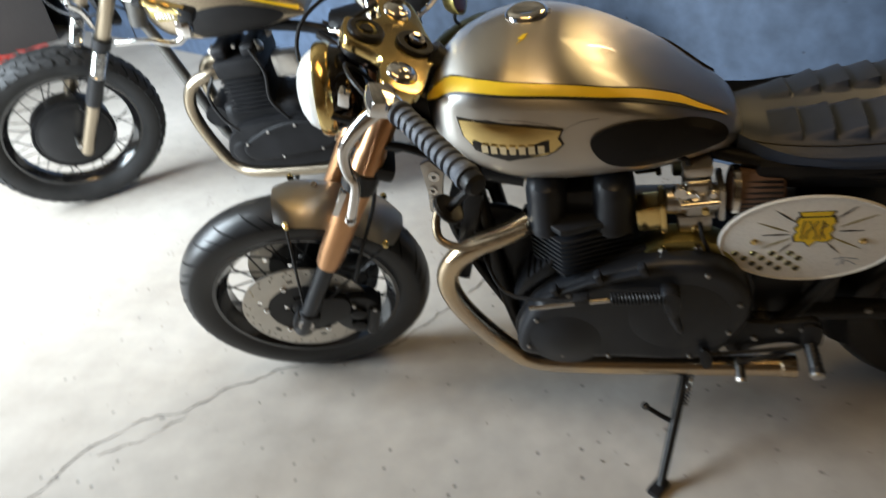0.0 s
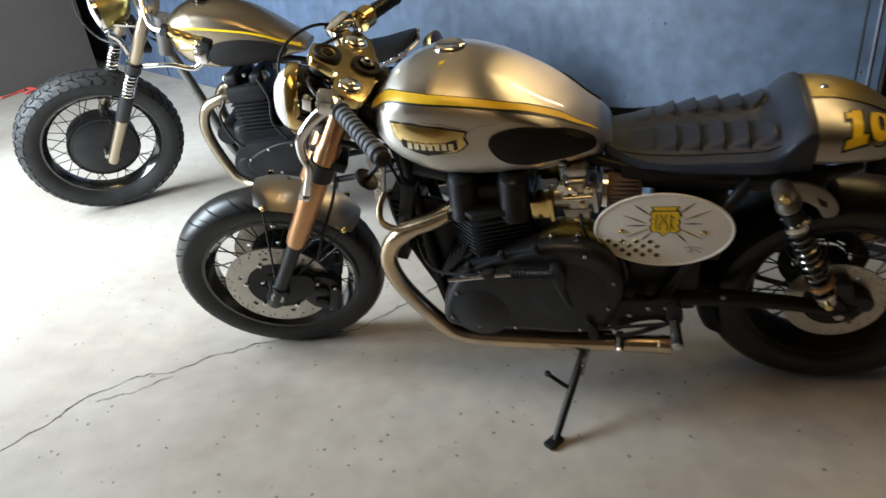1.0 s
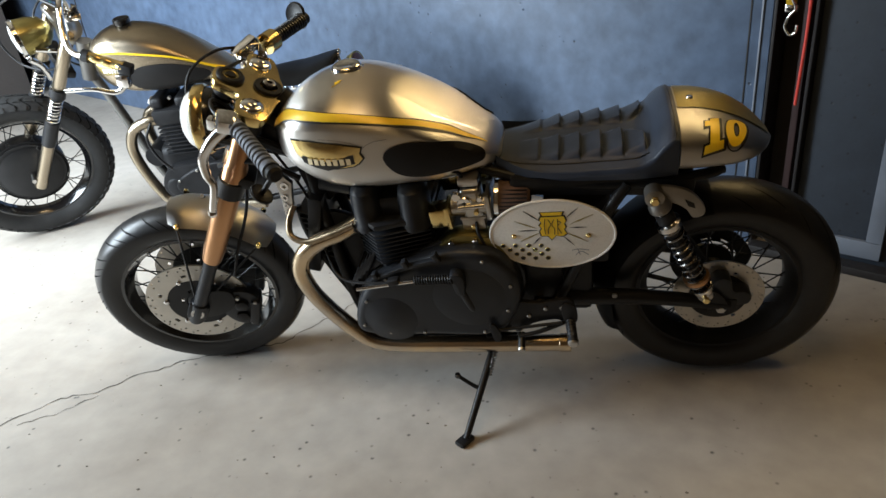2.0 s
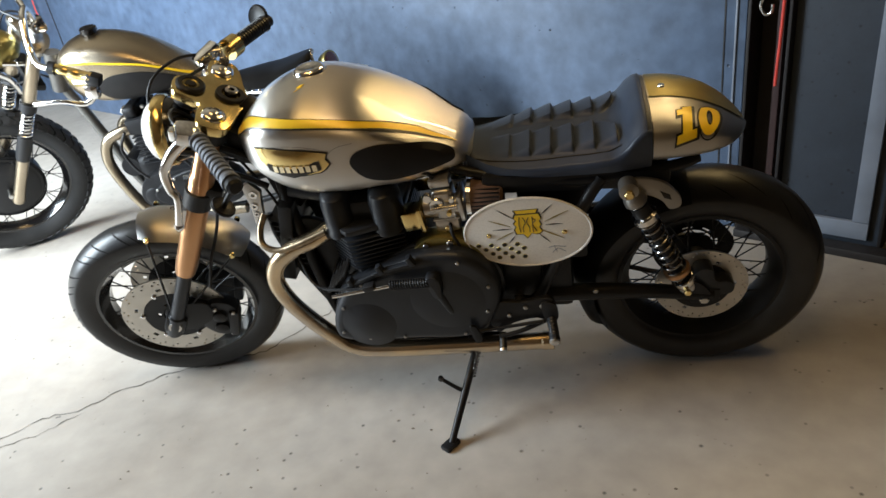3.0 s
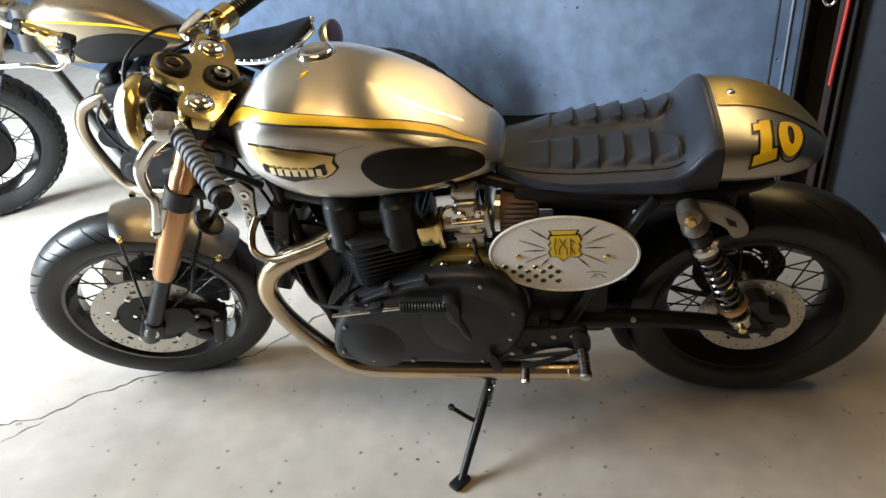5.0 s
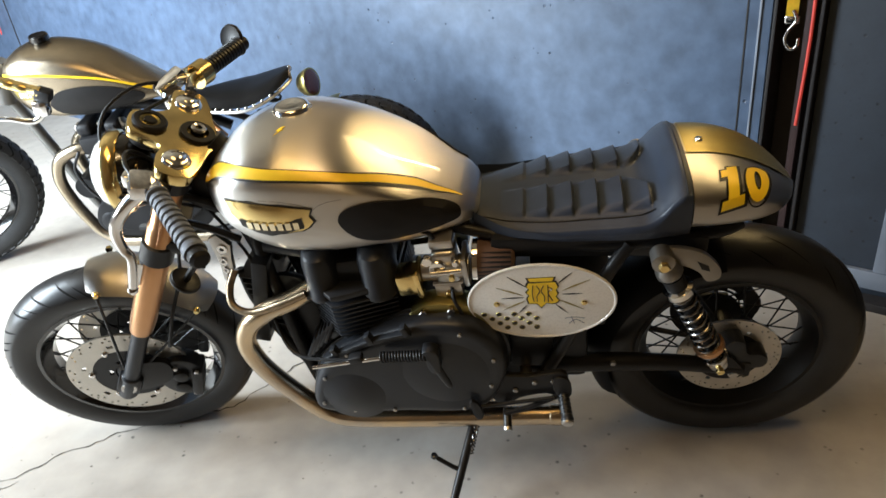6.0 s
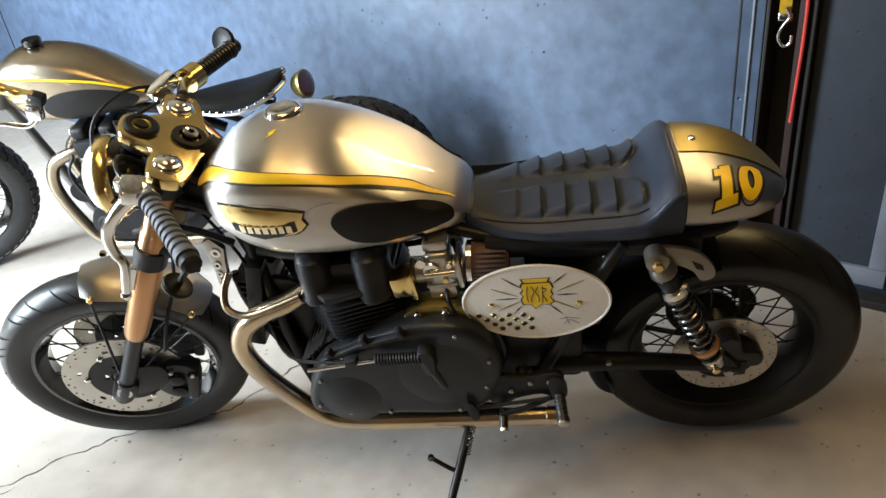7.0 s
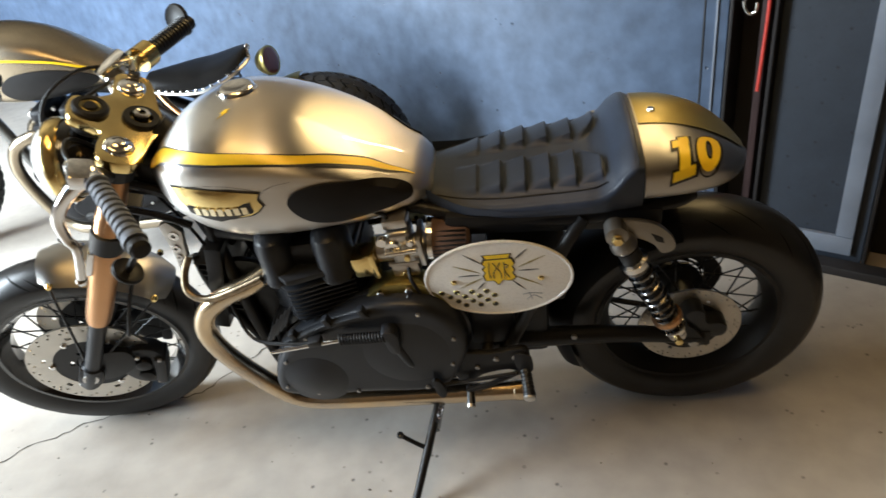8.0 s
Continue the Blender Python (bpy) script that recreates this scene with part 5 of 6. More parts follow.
caliper = part("brake_caliper", plate(rounded([(0.722, 0.372), (0.742, 0.392), (0.766, 0.384), (0.776, 0.352), (0.806, 0.348), (0.822, 0.330), (0.812, 0.306), (0.772, 0.306), (0.735, 0.325)], 4), -0.062, -0.012, 0.008), BLACK_CASE, racer, "black rear brake caliper")
part("caliper_bracket", plate(rounded([(0.700, 0.350), (0.722, 0.362), (0.750, 0.340), (0.770, 0.300), (0.745, 0.285), (0.715, 0.310)], 4), -0.074, -0.064, 0.003), BLACK, caliper)
part("sprocket", drilled_disc(0.06, 0.105, 0.006, False, 8), BLACK, rear_wheel, "", REAR @ pose(0, 0, -0.092))
chain = part("drive_chain", tube([(0.24, 0.15, 0.385), (0.50, 0.15, 0.405), (0.745, 0.15, 0.405), (0.855, 0.15, 0.30), (0.745, 0.15, 0.195), (0.50, 0.15, 0.255), (0.24, 0.15, 0.31)], 0.008, 6, 6), STEEL_DARK, racer, "dark drive chain")
part("chain_guard", tube([(0.44, 0.155, 0.44), (0.56, 0.155, 0.45), (0.70, 0.155, 0.44)], 0.016, 8, 4), BLACK, racer)
for side in (-1, 1):
    out = -0.142 if side < 0 else 0.25
    top, foot = Vector((0.555, out, 0.704)), Vector((0.690, out + 0.01, 0.408))
    way = (foot - top).normalized()
    turn = way.to_track_quat("Z", "Y").to_matrix().to_4x4()
    shock = part("shock_absorber", lathe([(0, 0.05), (0.021, 0.05), (0.021, 0.115), (0.016, 0.12), (0.013, 0.13), (0.013, 0.325), (0, 0.325)], 24, Matrix.Translation(top) @ turn), BLACK, racer, "black rear shock with a polished coil spring")
    part("coil", helix(top + way * 0.085, top + way * 0.305, 0.0235, 11.0, 0.0036, 8, 14), SPRING if side < 0 else BLACK, shock, "polished coil spring")
    part("top_eye", lathe([(0.0, -0.022), (0.010, -0.022), (0.021, -0.018), (0.021, 0.016), (0.010, 0.02), (0, 0.02)], 24, Matrix.Translation(top) @ pose(0, 0, 0, 90, 0, 0)), ALLOY_DULL, shock, "cast alloy shock eye")
    part("top_cap", lathe([(0.010, 0.004), (0.020, 0.008), (0.025, 0.018), (0.026, 0.030), (0.022, 0.036), (0.0, 0.036)], 28, Matrix.Translation(top + way * 0.01) @ turn), ALLOY_DULL, shock, "cast alloy top cap")
    part("adjuster", lathe([(0.022, 0.0), (0.030, 0.003), (0.030, 0.016), (0.022, 0.019)], 24, Matrix.Translation(top + way * 0.078) @ turn), CHROME, shock)
    part("spring_seat", lathe([(0.012, 0.0), (0.027, 0.003), (0.026, 0.016), (0.018, 0.030), (0.012, 0.034)], 24, Matrix.Translation(top + way * 0.298) @ turn), CHROME, shock)
    part("rebound_ring", lathe([(0.020, 0.0), (0.0315, 0.002), (0.0315, 0.012), (0.020, 0.014)], 24, Matrix.Translation(top + way * 0.262) @ turn), COPPER, shock, "copper adjuster ring")
    part("bottom_eye", lathe([(0, -0.016), (0.014, -0.016), (0.018, -0.012), (0.018, 0.012), (0.014, 0.016), (0, 0.016)], 24, Matrix.Translation(foot) @ pose(0, 0, 0, 90, 0, 0)), ALLOY, shock)
    part("shock_bolt", bolt((top.x, out + side * 0.022, top.z), 0.011, 0.010), BRASS, shock, "brass shock bolt")
    part("shock_bolt", bolt((foot.x, out + side * 0.014, foot.z), 0.009, 0.009), BRASS, shock)
    lug = part("shock_mount", plate(rounded([(0.540, 0.706), (0.575, 0.718), (0.630, 0.704), (0.664, 0.668), (0.668, 0.640), (0.645, 0.632), (0.628, 0.655), (0.600, 0.672), (0.565, 0.678)], 4), out - side * 0.018 - 0.006, out - side * 0.018 + 0.006, 0.003), ALLOY_DULL, racer, "cast alloy shock mount")
    part("mount_recess", plate([(0.622, 0.684), (0.644, 0.672), (0.648, 0.658), (0.632, 0.664)], out - side * 0.018 - 0.0072, out - side * 0.018 + 0.0072, 0.001), BLACK, lug)

# rear sets, foot pegs, side stand
sets = part("rear_set", plate(rounded([(0.20, 0.40), (0.29, 0.40), (0.36, 0.412), (0.378, 0.39), (0.370, 0.33), (0.33, 0.345), (0.27, 0.33), (0.225, 0.30)], 3), -0.165, -0.150, 0.004), BLACK, racer, "black footrest hanger")
part("heel_plate", plate(rounded([(0.345, 0.400), (0.378, 0.396), (0.384, 0.350), (0.366, 0.330), (0.350, 0.345)], 3), -0.172, -0.164, 0.003), BLACK, sets)
part("footrest", ridged((0.364, -0.150, 0.352), (0.373, -0.221, 0.320), 0.0130, 7, 0.0015), BLACK_CASE, sets, "dark knurled footrest")
part("footrest_tip", lathe([(0, 0.0), (0.0135, 0.0), (0.0135, 0.007), (0.010, 0.010), (0, 0.010)], 16, Matrix.Translation((0.3725, -0.219, 0.3205)) @ pose(0, 0, 0, 105, 0, 0)), ALLOY, sets)
part("gear_lever", tube([(0.352, -0.168, 0.340), (0.29, -0.180, 0.318), (0.235, -0.186, 0.304)], 0.006, 10, 4), BLACK, sets)
part("gear_peg", rod((0.240, -0.172, 0.304), (0.241, -0.212, 0.284), 0.0095, 14), RUBBER, sets, "rubber gear change peg")
part("gear_peg_tip", rod((0.241, -0.210, 0.285), (0.2413, -0.216, 0.282), 0.010, 14), ALLOY, sets)
part("gear_rod", rod((0.172, -0.180, 0.318), (0.345, -0.176, 0.345), 0.0045), BLACK, sets)
part("gear_joint", lathe([(0, 0.008), (0.007, 0.006), (0.009, 0), (0.007, -0.006), (0, -0.008)], 14, pose(0.176, -0.184, 0.318, 90, 0, 0)), ALLOY, sets)
part("gear_arm", plate(rounded([(0.160, 0.345), (0.178, 0.342), (0.188, 0.300), (0.176, 0.286), (0.166, 0.300)], 3), -0.192, -0.182, 0.003), BLACK, sets)
for x, z in ((0.305, 0.385), (0.345, 0.388), (0.262, 0.36)):
    part("set_bolt", bolt((x, -0.166, z), 0.006, 0.005), ALLOY_DULL, sets)
part("master_bracket", block((0.10, 0.05, 0.14), pose(0.30, -0.085, 0.44), 0.012), BLACK, sets)
FOOT = Vector((0.088, -0.350, 0.0))
lean_back = pose(0, 0, 0, 10, 0, 0).inverted()
foot = lean_back @ Vector((FOOT.x, FOOT.y, 0.012))
pivot = Vector((0.152, -0.118, 0.195))
stand = part("side_stand", tube([pivot, pivot.lerp(foot, 0.5), foot], [0.011, 0.0105, 0.009], 12, 4), BLACK, racer, "black side stand")
part("stand_foot", block((0.050, 0.030, 0.015), Matrix.Translation(lean_back @ Vector((FOOT.x - 0.004, FOOT.y, 0.0075))) @ lean_back @ pose(0, 0, 0, 0, 0, 55), 0.006), BLACK, stand, "flat stand foot")
tang = pivot.lerp(foot, 0.47)
ball = Vector((0.060, -0.213, 0.177))
part("stand_tang", tube([tang, tang.lerp(ball, 0.35) + Vector((0, 0, -0.004)), ball], [0.0065, 0.0055, 0.0055], 10, 5), BLACK, stand)
part("tang_ball", lathe([(0, -0.009), (0.0065, -0.0065), (0.009, 0), (0.0065, 0.0065), (0, 0.009)], 16, Matrix.Translation(ball)), BLACK_GLOSS, stand)
part("stand_lug", block((0.04, 0.05, 0.06), pose(0.155, -0.105, 0.215), 0.008), BLACK, stand)
part("stand_spring", helix((0.165, -0.125, 0.215), pivot.lerp(foot, 0.33) + Vector((0.012, 0, 0)), 0.006, 12, 0.0016, 6, 10), SPRING, stand)

# ---- the bobber behind ----
bobber = thing("motorcycle", pose(-2.31, 1.03, 0, 0, 0, 5.5) @ pose(0, 0, 0, 10, 0, 0), "older silver and gold bobber motorcycle with a drum brake parked behind", "motorcycle", "parked motorcycles")
MID = -0.05
FORK2 = pose(0.612, 0.03, 0.998, 0, 34, 0) @ pose(0, 0, 0, 0, 0, 45)
AXLE2 = bobber.matrix_world.inverted() @ Matrix.Translation((-2.186, 0.981, 0.362)) @ Vector((0.615, -0.725, -0.31)).to_track_quat("Z", "Y").to_matrix().to_4x4()
fork2 = part("fork", block((0.06, 0.24, 0.03), pose(-0.025, 0, -0.17), 0.010), BLACK, bobber, "telescopic fork with exposed springs", FORK2)
part("top_yoke", plate(rounded([(-0.08, -0.12), (-0.02, -0.125), (0.03, -0.04), (0.03, 0.04), (-0.02, 0.125), (-0.08, 0.12), (-0.07, 0.0)], 4), -0.010, 0.010, 0.003, None, pose(0, 0, 0, 90, 0, 0)), ALLOY, fork2, "", FORK2)
for side in (-1, 1):
    leg = part("fork_leg", lathe([(0, 0.02), (0.022, 0.02), (0.026, 0.01), (0.027, -0.25), (0.024, -0.255), (0.0, -0.255)], 20, pose(-0.05, side * 0.10, 0)), BRONZE, fork2, "silver fork shroud", FORK2)
    part("leg_collar", lathe([(0.022, -0.25), (0.034, -0.252), (0.034, -0.292), (0.022, -0.294)], 20, pose(-0.05, side * 0.10, 0)), BLACK, leg, "", FORK2)
    part("stanchion", rod((-0.05, side * 0.10, -0.28), (-0.05, side * 0.10, -0.56), 0.017, 14), BLACK, leg, "", FORK2)
    part("fork_spring", helix((-0.05, side * 0.10, -0.295), (-0.05, side * 0.10, -0.43), 0.0235, 7.5, 0.0045, 8, 14), CHROME, leg, "bright exposed fork spring", FORK2)
    part("dust_sleeve", lathe([(0.02, -0.425), (0.029, -0.43), (0.031, -0.50), (0.029, -0.56), (0.02, -0.565)], 20, pose(-0.05, side * 0.10, 0)), BLACK, leg, "", FORK2)
    part("slider", lathe([(0, -0.55), (0.024, -0.55), (0.026, -0.57), (0.025, -0.76), (0.029, -0.79), (0.026, -0.815), (0, -0.82)], 20, pose(-0.05, side * 0.10, 0)), BRONZE, leg, "cast alloy fork slider", FORK2)
bob_front = wheel(bobber, AXLE2, 0.367, 0.067, 0.262, 0.036, [(0.0, -0.058), (0.02, -0.058), (0.10, -0.056), (0.148, -0.048), (0.155, -0.036), (0.155, 0.036), (0.148, 0.048), (0.10, 0.056), (0.02, 0.06), (0.0, 0.06)], 40, BLACK_GLOSS, RUBBER_DUSTY, SPOKE, "block", 0.10)
part("brake_plate", lathe([(0.0, 0.076), (0.03, 0.074), (0.08, 0.070), (0.12, 0.062), (0.135, 0.055)], 40), BLACK, bob_front, "black drum brake plate", AXLE2)
part("drum_ring", lathe([(0.156, 0.034), (0.1605, 0.036), (0.1605, 0.046), (0.153, 0.048)], 40), BLACK_SHADED, bob_front, "", AXLE2)
part("axle", lathe([(0, 0.135), (0.010, 0.135), (0.010, 0.12), (0.008, 0.12), (0.008, -0.13), (0, -0.13)], 12), ALLOY, bob_front, "", AXLE2)
part("brake_arm", tube([(0.05, 0.06, 0.078), (0.075, 0.10, 0.082), (0.06, 0.145, 0.086)], 0.006, 8, 4), BLACK, bob_front, "brake arm and cable", AXLE2)
HEAD2 = FORK2 @ pose(-0.19, 0, -0.085, 0, -90, 0) @ pose(0, 0, 0, 0, -28, 0)
lamp2 = part("headlamp", lathe([(0, -0.13), (0.03, -0.126), (0.058, -0.10), (0.070, -0.055), (0.074, -0.01), (0.074, 0.0), (0, 0.0)], 36), BRASS_DULL, fork2, "brass headlamp shell", HEAD2)
part("lamp_rim", lathe([(0.073, -0.008), (0.078, -0.004), (0.078, 0.010), (0.072, 0.014), (0.070, 0.004)], 36), CHROME, lamp2, "chrome headlamp rim", HEAD2)
part("lamp_glass", lathe([(0.072, 0.008), (0.05, 0.018), (0.025, 0.023), (0, 0.025)], 36), LENS_GLASS, lamp2, "pale headlamp glass", HEAD2)
for side in (-1, 1):
    part("lamp_ear", tube([FORK2 @ Vector((-0.05, side * 0.09, -0.07)), FORK2 @ Vector((-0.10, side * 0.085, -0.075)), FORK2 @ Vector((-0.15, side * 0.072, -0.085))], 0.009, 8, 4), CHROME, lamp2)
part("horn_bracket", tube([FORK2 @ Vector((-0.15, -0.03, -0.16)), FORK2 @ Vector((-0.10, -0.03, -0.19)), FORK2 @ Vector((-0.06, -0.05, -0.24))], 0.014, 8, 4), CHROME, fork2)

# bars and controls
bars2 = part("handlebar", tube([(0.30, 0.30, 1.06), (0.36, 0.30, 1.12), (0.46, 0.22, 1.15), (0.58, 0.09, 1.07), (0.65, 0.0, 1.07), (0.72, -0.12, 1.15), (0.745, -0.20, 1.13), (0.76, -0.27, 1.03), (0.80, -0.315, 0.992), (0.88, -0.335, 0.978), (1.0, -0.345, 0.925)], 0.0125, 12, 6), CHROME, bobber, "chrome swept handlebar")
part("grip", ridged((0.86, -0.335, 0.987), (0.985, -0.338, 0.932), 0.0185, 3, 0.001), BRASS, bars2, "brass grip")
part("grip_collar", rod((0.845, -0.335, 0.99), (0.868, -0.336, 0.982), 0.024, 18), BLACK, bars2)
part("switch_box", block((0.05, 0.045, 0.04), pose(0.99, -0.335, 0.925, 0, 25, 0), 0.01), BLACK, bars2)
part("lever_perch", block((0.05, 0.04, 0.055), pose(0.97, -0.345, 0.885, 0, 10, 0), 0.015), CHROME, bars2, "polished lever perch")
part("lever", tube([(0.98, -0.345, 0.875), (0.93, -0.36, 0.845), (0.85, -0.37, 0.868), (0.74, -0.37, 0.872)], [0.013, 0.010, 0.008, 0.010], 10, 5), CHROME, bars2, "long alloy clutch lever")
part("riser", block((0.06, 0.10, 0.06), pose(0.62, 0.04, 1.045, 0, 0, 45), 0.015), CHROME, bars2)
part("mirror", lathe([(0, -0.01), (0.03, -0.008), (0.042, 0), (0.04, 0.005), (0, 0.006)], 24, pose(0.36, 0.32, 1.17, 80, 0, 100)), CHROME, bars2, "round mirror")
for pts, r in (([(0.74, -0.18, 1.12), (0.55, -0.10, 1.17), (0.36, -0.04, 1.10), (0.30, -0.02, 0.98), (0.35, -0.03, 0.88), (0.46, -0.06, 0.85), (0.56, -0.07, 0.86)], 0.0048), ([(0.58, 0.08, 1.08), (0.50, 0.06, 1.10), (0.45, 0.02, 1.0), (0.52, 0.0, 0.88), (0.66, -0.03, 0.82)], 0.0045), ([(0.64, 0.0, 1.06), (0.60, -0.02, 1.04), (0.58, -0.03, 0.95), (0.64, -0.04, 0.84)], 0.006)):
    part("cable", tube(pts, r, 8, 5), BLACK, bobber)

# tank
TANK2 = Tank(
    top=[(0.715, 0.915), (0.725, 0.945), (0.75, 0.970), (0.80, 0.992), (0.87, 0.998), (0.96, 0.985), (1.05, 0.952), (1.14, 0.897), (1.22, 0.840), (1.275, 0.80)],
    waist=[(0.715, 0.905), (0.75, 0.915), (0.80, 0.918), (0.96, 0.902), (1.10, 0.868), (1.20, 0.822), (1.275, 0.785)],
    bottom=[(0.715, 0.87), (0.725, 0.83), (0.76, 0.785), (0.83, 0.752), (0.95, 0.738), (1.10, 0.748), (1.20, 0.762), (1.275, 0.772)],
    width=[(0.715, 0.045), (0.725, 0.078), (0.75, 0.105), (0.80, 0.125), (0.90, 0.133), (1.02, 0.126), (1.12, 0.108), (1.22, 0.082), (1.275, 0.065)],
    mid=-0.03,
)
tank2 = part("fuel_tank", TANK2.body([0.715, 0.718, 0.725, 0.737, *np.linspace(0.75, 1.26, 28), 1.27, 1.275]), BRONZE, bobber, "bronze silver fuel tank with a gold line", None, 50)
for side in (-1, 1):
    low = [(x, z + 0.006) for x, z in TANK2.waist]
    high = [(x, z + 0.014) for x, z in TANK2.waist]
    part("gold_stripe", TANK2.band(low, high, 0.73, 1.26, 0.0012, 40, side), GOLD_PAINT, tank2, "thin gold stripe")
    part("knee_pad", TANK2.patch(rounded([(0.880, 0.812), (0.93, 0.858), (1.04, 0.863), (1.14, 0.838), (1.21, 0.800), (1.16, 0.772), (1.02, 0.756), (0.92, 0.766)], 4), 0.004, 0.004, 5, side), PAD, tank2, "black rubber knee pad")
    part("badge", TANK2.patch([(0.76, 0.885), (0.86, 0.872), (0.865, 0.842), (0.79, 0.835), (0.765, 0.85)], 0.004, 0.002, 5, side), BRASS_DULL, tank2, "dull brass tank badge")
    for k in range(6):
        part("letter_bar", TANK2.patch([(0.785 + 0.0125 * k, 0.848), (0.793 + 0.0125 * k, 0.848), (0.793 + 0.0125 * k, 0.866), (0.785 + 0.0125 * k, 0.866)], 0.0085, 0, 3, side), CHROME, tank2, "plain raised bar")
part("filler_cap", lathe([(0, 0.030), (0.030, 0.030), (0.034, 0.026), (0.034, 0.010), (0.026, 0.004), (0.026, -0.01)], 28, pose(0.868, -0.03, 0.994, 0, 0, 0)), BLACK_GLOSS, tank2, "black filler cap")

# frame and engine
frame2 = part("frame", tube([(0.70, MID, 0.88), (0.86, MID, 0.76), (1.10, MID, 0.74), (1.30, MID, 0.70), (1.46, MID, 0.61)], 0.020, 12, 5), BLACK, bobber, "black rigid frame")
part("downtube", tube([(0.665, MID, 0.80), (0.70, MID, 0.69), (0.745, MID, 0.52), (0.80, MID, 0.32), (0.86, MID, 0.24)], 0.021, 14, 5), STEEL_GREY, frame2, "grey painted downtube")
part("head_tube", rod((0.655, MID - 0.01, 0.80), (0.70, MID - 0.02, 0.96), 0.032, 18), STEEL_GREY, frame2)
for side in (-1, 1):
    part("lower_rail", tube([(0.84, MID + side * 0.04, 0.25), (0.95, MID + side * 0.10, 0.20), (1.25, MID + side * 0.11, 0.20), (1.60, MID + side * 0.115, 0.26), (1.93, MID + side * 0.12, 0.335)], 0.015, 10, 5), BLACK, frame2)
    part("upper_rail", tube([(1.30, MID + side * 0.04, 0.70), (1.46, MID + side * 0.10, 0.60), (1.70, MID + side * 0.12, 0.46), (1.93, MID + side * 0.12, 0.345)], 0.014, 10, 5), BLACK, frame2)
engine2 = part("engine", block((0.34, 0.20, 0.26), pose(1.03, MID, 0.36), 0.05, None, 3), BLACK_SHADED, bobber, "black pre-unit parallel twin engine")
part("primary_cover", plate(rounded([(0.86, 0.30), (0.90, 0.40), (1.02, 0.43), (1.22, 0.44), (1.33, 0.38), (1.31, 0.27), (1.18, 0.23), (0.95, 0.24)], 5), MID - 0.155, MID - 0.09, 0.015), BLACK_SHADED, engine2, "dark primary cover")
part("barrel", block((0.14, 0.20, 0.16), pose(1.0, MID, 0.53, 0, -3, 0), 0.01), BLACK_SHADED, engine2)
for k in range(8):
    part("fin", block((0.17, 0.23, 0.005), pose(1.0, MID, 0.465 + 0.018 * k, 0, -3, 0), 0.002), BLACK_SHADED, engine2)
part("cylinder_head", block((0.17, 0.23, 0.07), pose(0.995, MID, 0.635, 0, -3, 0), 0.015), BLACK_SHADED, engine2)
for x in (0.94, 1.05):
    part("rocker_box", block((0.06, 0.20, 0.05), pose(x, MID, 0.69, 0, 0, 0), 0.02, None, 3), BLACK_SHADED, engine2)
    for y in (-0.06, 0.06):
        part("rocker_cap", lathe([(0, 0.02), (0.018, 0.018), (0.022, 0.01), (0.022, -0.01)], 6, pose(x - 0.025 if x < 1 else x + 0.025, MID + y, 0.69, 0, -50 if x < 1 else 50, 0)), ALLOY, engine2)
for y in (-0.055, 0.045):
    part("pushrod_tube", rod((0.905, MID + y, 0.44), (0.915, MID + y, 0.60), 0.011, 14), ALLOY, engine2, "chrome pushrod tube")
    part("head_bolt", bolt((0.99, MID + y, 0.70), 0.009, 0.012), ALLOY, engine2)
part("chaincase", plate(rounded([(0.93, 0.33), (0.985, 0.385), (1.12, 0.435), (1.27, 0.425), (1.31, 0.36), (1.25, 0.31), (1.10, 0.285), (0.97, 0.28)], 5), MID - 0.172, MID - 0.15, 0.012, None, None, 4), BLACK_SHADED, engine2, "gloss black chaincase")
part("timing_cover", lathe([(0, 0.018), (0.035, 0.016), (0.052, 0.008), (0.058, 0)], 28, pose(0.925, MID - 0.145, 0.315, 90, 0, 0)), BLACK_SHADED, engine2)
part("oil_line", tube([(0.90, MID - 0.12, 0.62), (0.86, MID - 0.13, 0.55), (0.885, MID - 0.14, 0.46), (0.94, MID - 0.15, 0.40)], 0.006, 8, 5), BLACK, engine2)
part("oil_line", tube([(1.06, MID - 0.10, 0.70), (1.10, MID - 0.13, 0.62), (1.09, MID - 0.14, 0.52), (1.14, MID - 0.15, 0.44)], 0.006, 8, 5), BLACK, engine2)
for k, (x, z) in enumerate(((0.955, 0.36), (1.05, 0.405), (1.16, 0.425), (1.28, 0.40), (1.24, 0.315), (1.08, 0.292))):
    part("cover_bolt", bolt((x, MID - 0.172, z), 0.006, 0.005), ALLOY, engine2)
part("magneto", rod((0.84, MID - 0.09, 0.44), (0.84, MID + 0.06, 0.44), 0.045, 20), BLACK_SHADED, engine2)
part("carburettor", block((0.10, 0.06, 0.09), pose(1.16, MID - 0.04, 0.61), 0.015), ALLOY, engine2, "alloy carburettor")
part("oil_tank", block((0.14, 0.16, 0.22), pose(1.32, MID, 0.52), 0.04, None, 3), BLACK_GLOSS, bobber, "gloss black oil tank")
for side in (-1, 1):
    part("exhaust_pipe", tube([(0.92, MID + side * 0.06, 0.605), (0.86, MID + side * 0.075, 0.605), (0.79, MID + side * 0.085, 0.575), (0.755, MID + side * 0.09, 0.50), (0.762, MID + side * 0.095, 0.41), (0.80, MID + side * 0.10, 0.29), (0.85, MID + side * 0.11, 0.225), (0.95, MID + side * 0.13, 0.20), (1.30, MID + side * 0.14, 0.20)], 0.0235, 16, 6), BRONZE, bobber, "heat tinted exhaust header")

